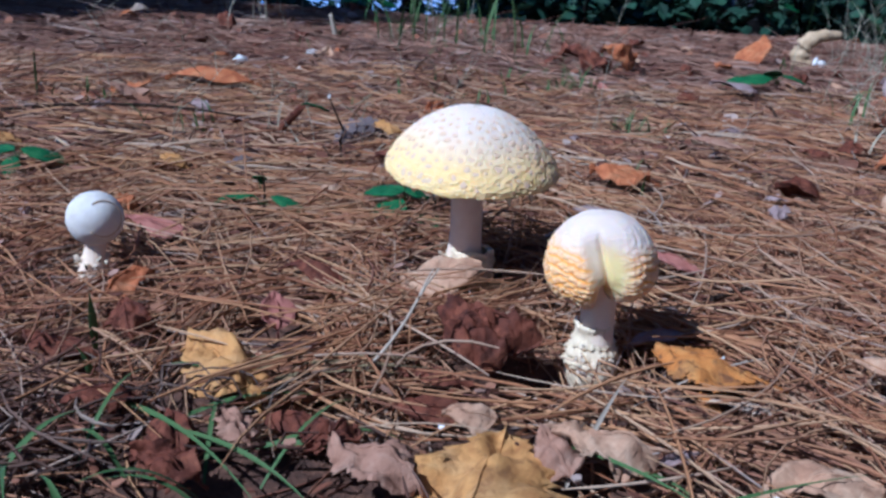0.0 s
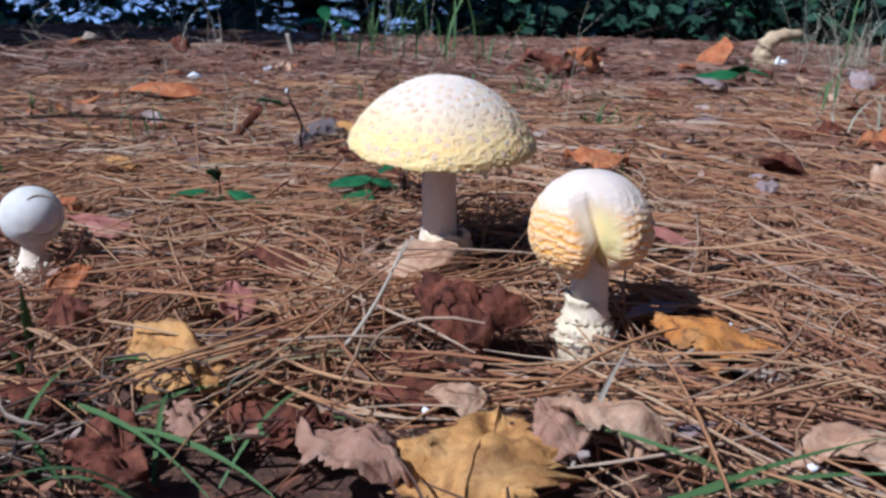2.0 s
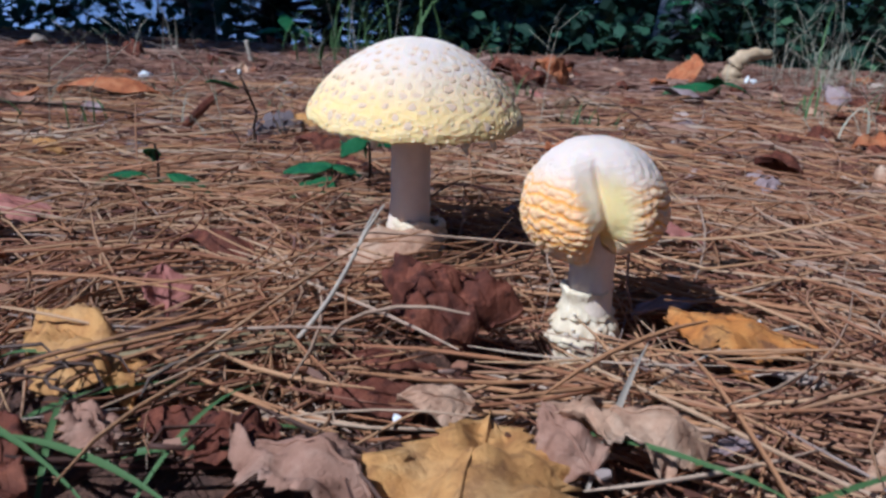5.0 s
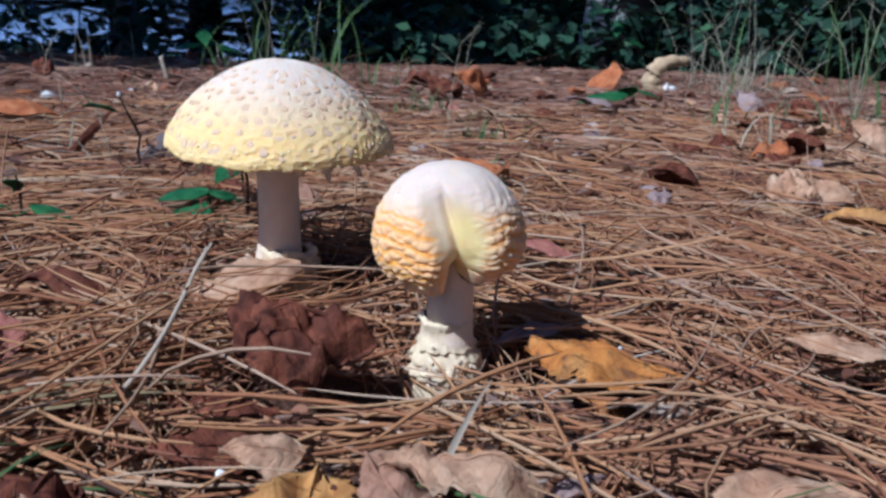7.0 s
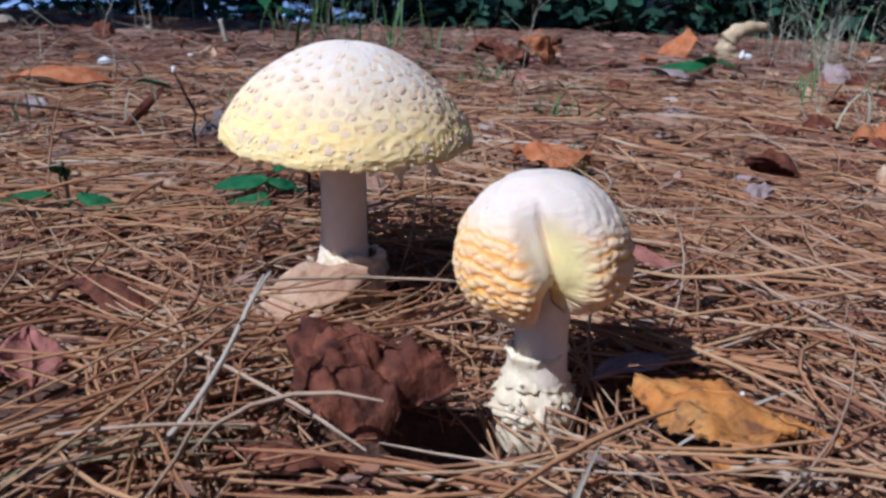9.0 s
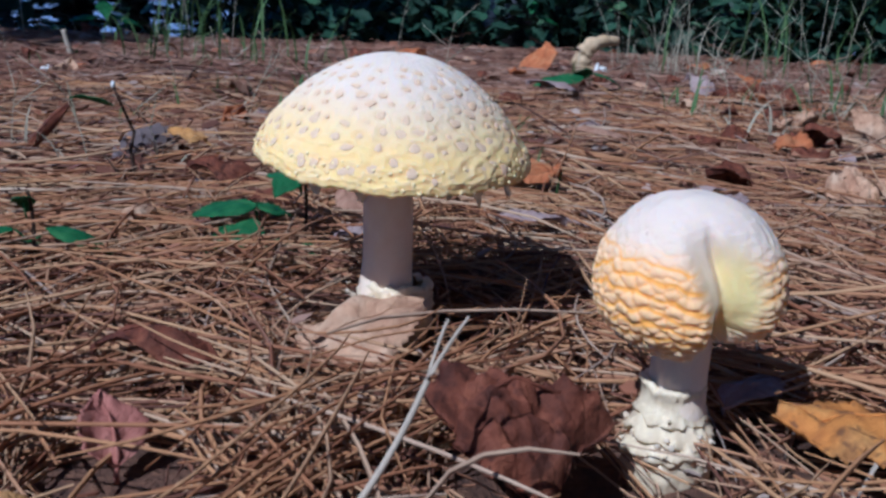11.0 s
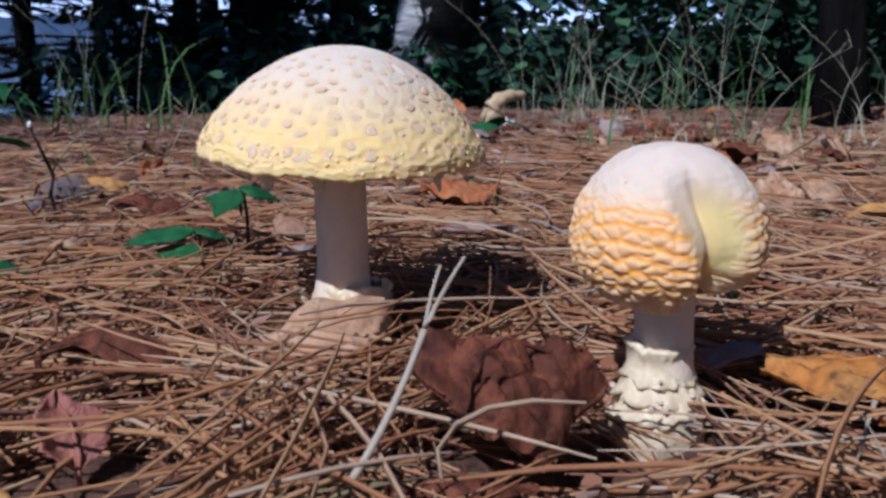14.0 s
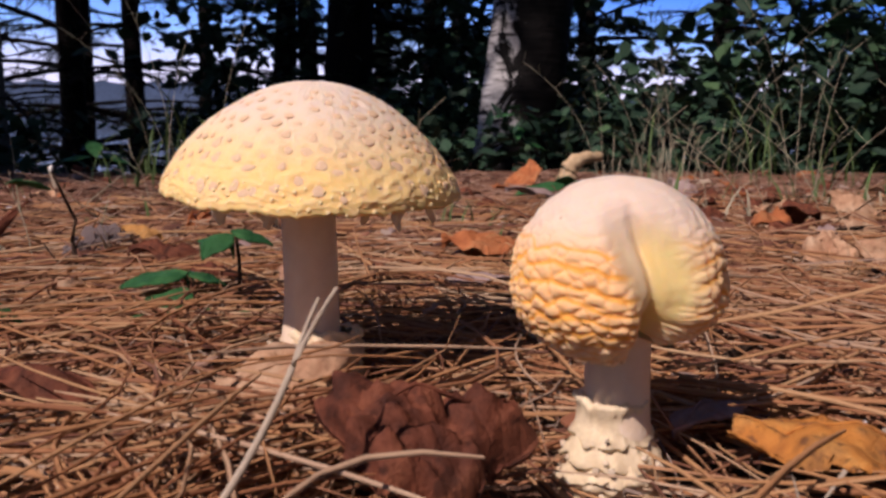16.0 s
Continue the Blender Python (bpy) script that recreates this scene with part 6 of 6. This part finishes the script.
conifer(-0.75, 8.80, 0.060, 5.5, "far pine with drooping twigs by the lake", 25, 0.15, 44, 1.4, tufts=14, needle=0.003, skew=1.9)
conifer(2.70, 7.60, 0.100, 7.0, "dark pine at the edge of the wood", 14, 0.4, 36, 1.9)
conifer(-1.40, 8.20, 0.090, 7.0, "far dark pine by the lake", 15, 0.5, 32, 1.7)
conifer(4.60, 4.40, 0.110, 7.0, "dark pine at the edge of the wood", 16, 0.4, 36, 1.9)


def birch(x, y):
    base = gh(x, y)
    m = thing("birch_tree", pose(x, y, base), "leaning birch with peeling white bark, coloured near black on one side", "tree")
    t = np.linspace(0, 1, 40)
    h = 6.5
    pts = np.stack([0.085 * t * h + 0.02 * np.sin(t * 9), -0.02 * t * h, t * h - 0.06], -1)
    rad = 0.130 * (1 - 0.6 * t) * (1 + 0.28 * np.exp(-t * h / 0.16))
    part("trunk", mesh("trunk", *tube(pts, rad, 36, rough=0.10, seed=3), BIRCH), m, "white bark with black scars, one side and foot coloured near black")
    leaves = []
    rng = random.Random(3)
    for k in range(16):
        hh = 2.4 + 4 * k / 16
        a = rng.uniform(0, 6.28)
        p = np.array([0.085 * hh, -0.02 * hh, hh])
        q = p + np.array([1.5 * math.cos(a), 1.5 * math.sin(a), 0.5])
        c = curve_through(p, q, (0, 0, 0.2), 7)
        part("limb", mesh("limb", *tube(c, np.linspace(0.03, 0.006, 7), 6), SHADE_BARK), m)
        for j in range(60):
            leaves.append(small_leaf(c[rng.randrange(2, 7)] + np.array([rng.gauss(0, 0.2), rng.gauss(0, 0.2), rng.gauss(0, 0.15)]), rng, 0.06))
    tagged(part("crown", mesh("crown", *join(leaves), FOLIAGE, smooth=False), m), kind="stuff")


def small_leaf(o, rng, size):
    """A pointed leaf folded at its midrib."""
    d = np.array([rng.gauss(0, 1), rng.gauss(0, 1), rng.gauss(-0.2, 0.6)])
    d /= np.linalg.norm(d)
    s = np.cross(d, [rng.gauss(0, 0.4), rng.gauss(0, 0.4), 1.0])
    s /= np.linalg.norm(s) + 1e-6
    up = np.cross(s, d)
    L = size * rng.uniform(0.6, 1.2)
    w1 = L * rng.uniform(0.28, 0.42)
    v = np.array([o, o + d * L * 0.3 + s * w1 + up * L * 0.08, o + d * L * 0.65 + s * w1 * 0.8 + up * L * 0.06, o + d * L, o + d * L * 0.65 - s * w1 * 0.8 + up * L * 0.06, o + d * L * 0.3 - s * w1 + up * L * 0.08, o + d * L * 0.5])
    return v, [[0, 6, 1], [1, 6, 2], [2, 6, 3], [3, 6, 4], [4, 6, 5], [5, 6, 0]]


birch(0.970, 2.98)


def shrub(x, y, height, spread, count, label, seed, size=0.06, low=0.0, category="shrub", name="shrub"):
    rng = random.Random(seed)
    m = thing(name, pose(x, y, gh(x, y)), label, category, "shrubs under the trees")
    leaves = []
    for k in range(9):
        a = rng.uniform(0, 6.28)
        q = np.array([spread * rng.uniform(0.3, 1) * math.cos(a), spread * rng.uniform(0.3, 1) * math.sin(a), height * rng.uniform(0.6, 1)])
        c = curve_through((0.02 * math.cos(a), 0.02 * math.sin(a), -0.02), q, (-q[0] * 0.15, -q[1] * 0.15, height * 0.08), 9)
        part("stem", mesh("stem", *tube(c, np.linspace(0.008, 0.002, 9), 5), SHADE_BARK), m)
        for j in range(count // 9):
            i = rng.randrange(1, 9)
            o = c[i] + np.array([rng.gauss(0, spread * 0.22), rng.gauss(0, spread * 0.22), rng.gauss(0, height * 0.12)])
            o[2] = max(o[2], low + 0.02)
            leaves.append(small_leaf(o, rng, size))
    tagged(part("leaves", mesh("leaves", *join(leaves), FOLIAGE, smooth=False), m), kind="stuff")


low_shrub = "dense dark green leafy shrub under the trees"
for k, (sx, sy, h, sp, n, sz) in enumerate((
        (-1.5, 3.6, 0.40, 0.5, 500, 0.06), (-0.9, 4.3, 0.42, 0.6, 600, 0.07), (0.25, 3.4, 0.34, 0.45, 600, 0.06),
        (0.60, 3.1, 0.34, 0.40, 600, 0.06), (0.75, 3.7, 0.55, 0.5, 700, 0.06), (1.45, 3.0, 0.50, 0.45, 800, 0.06), (1.75, 2.75, 0.62, 0.5, 900, 0.07),
        (2.1, 2.4, 0.70, 0.5, 900, 0.07), (2.4, 2.0, 0.7, 0.5, 800, 0.07), (2.5, 3.2, 0.9, 0.7, 900, 0.08), (1.9, 3.9, 0.7, 0.7, 800, 0.08),
        (1.3, 4.3, 0.6, 0.6, 700, 0.08), (3.0, 2.6, 1.0, 0.7, 800, 0.08), (2.8, 1.3, 0.8, 0.5, 700, 0.07))):
    shrub(sx, sy, h, sp, n, low_shrub, 400 + k, sz)
edge_shrub = "low dark green undergrowth along the edge of the wood"
for k, (sx, sy, h, sp, n, sz) in enumerate((
        (-1.10, 2.75, 0.08, 0.32, 220, 0.045), (-0.70, 2.60, 0.06, 0.30, 200, 0.04), (-0.30, 2.62, 0.06, 0.28, 180, 0.04), (0.05, 2.55, 0.09, 0.25, 200, 0.04),
        (0.34, 2.45, 0.15, 0.25, 260, 0.045), (0.62, 2.45, 0.18, 0.22, 260, 0.045), (0.90, 2.40, 0.18, 0.22, 260, 0.045), (1.12, 2.30, 0.24, 0.24, 320, 0.05),
        (1.40, 2.25, 0.30, 0.26, 340, 0.05), (1.68, 2.10, 0.34, 0.28, 360, 0.055), (1.90, 1.85, 0.36, 0.28, 360, 0.055), (2.10, 1.55, 0.36, 0.28, 360, 0.055))):
    shrub(sx, sy, h, sp, n, edge_shrub, 460 + k, sz)
for k, (sx, sy, h) in enumerate(((2.2, 7.6, 1.5), (2.9, 7.0, 1.5), (3.6, 7.0, 0.85), (4.3, 6.8, 0.85), (5.1, 6.4, 1.15), (5.9, 5.6, 1.2), (0.7, 7.6, 0.9))):
    shrub(sx, sy, h, 0.75, 900, "dense dark bush by the lake shore", 480 + k, 0.13)
shrub(1.75, 4.9, 1.6, 0.7, 1000, "tall broad-leaved sapling with dark drooping foliage", 430, 0.11, 0.5, "tree", "sapling")
shrub(3.45, 4.2, 1.5, 0.7, 900, "tall broad-leaved sapling with dark drooping foliage", 431, 0.10, 0.5, "tree", "sapling")
shrub(0.35, 5.6, 1.3, 0.6, 700, "tall broad-leaved sapling with dark foliage", 432, 0.10, 0.45, "tree", "sapling")
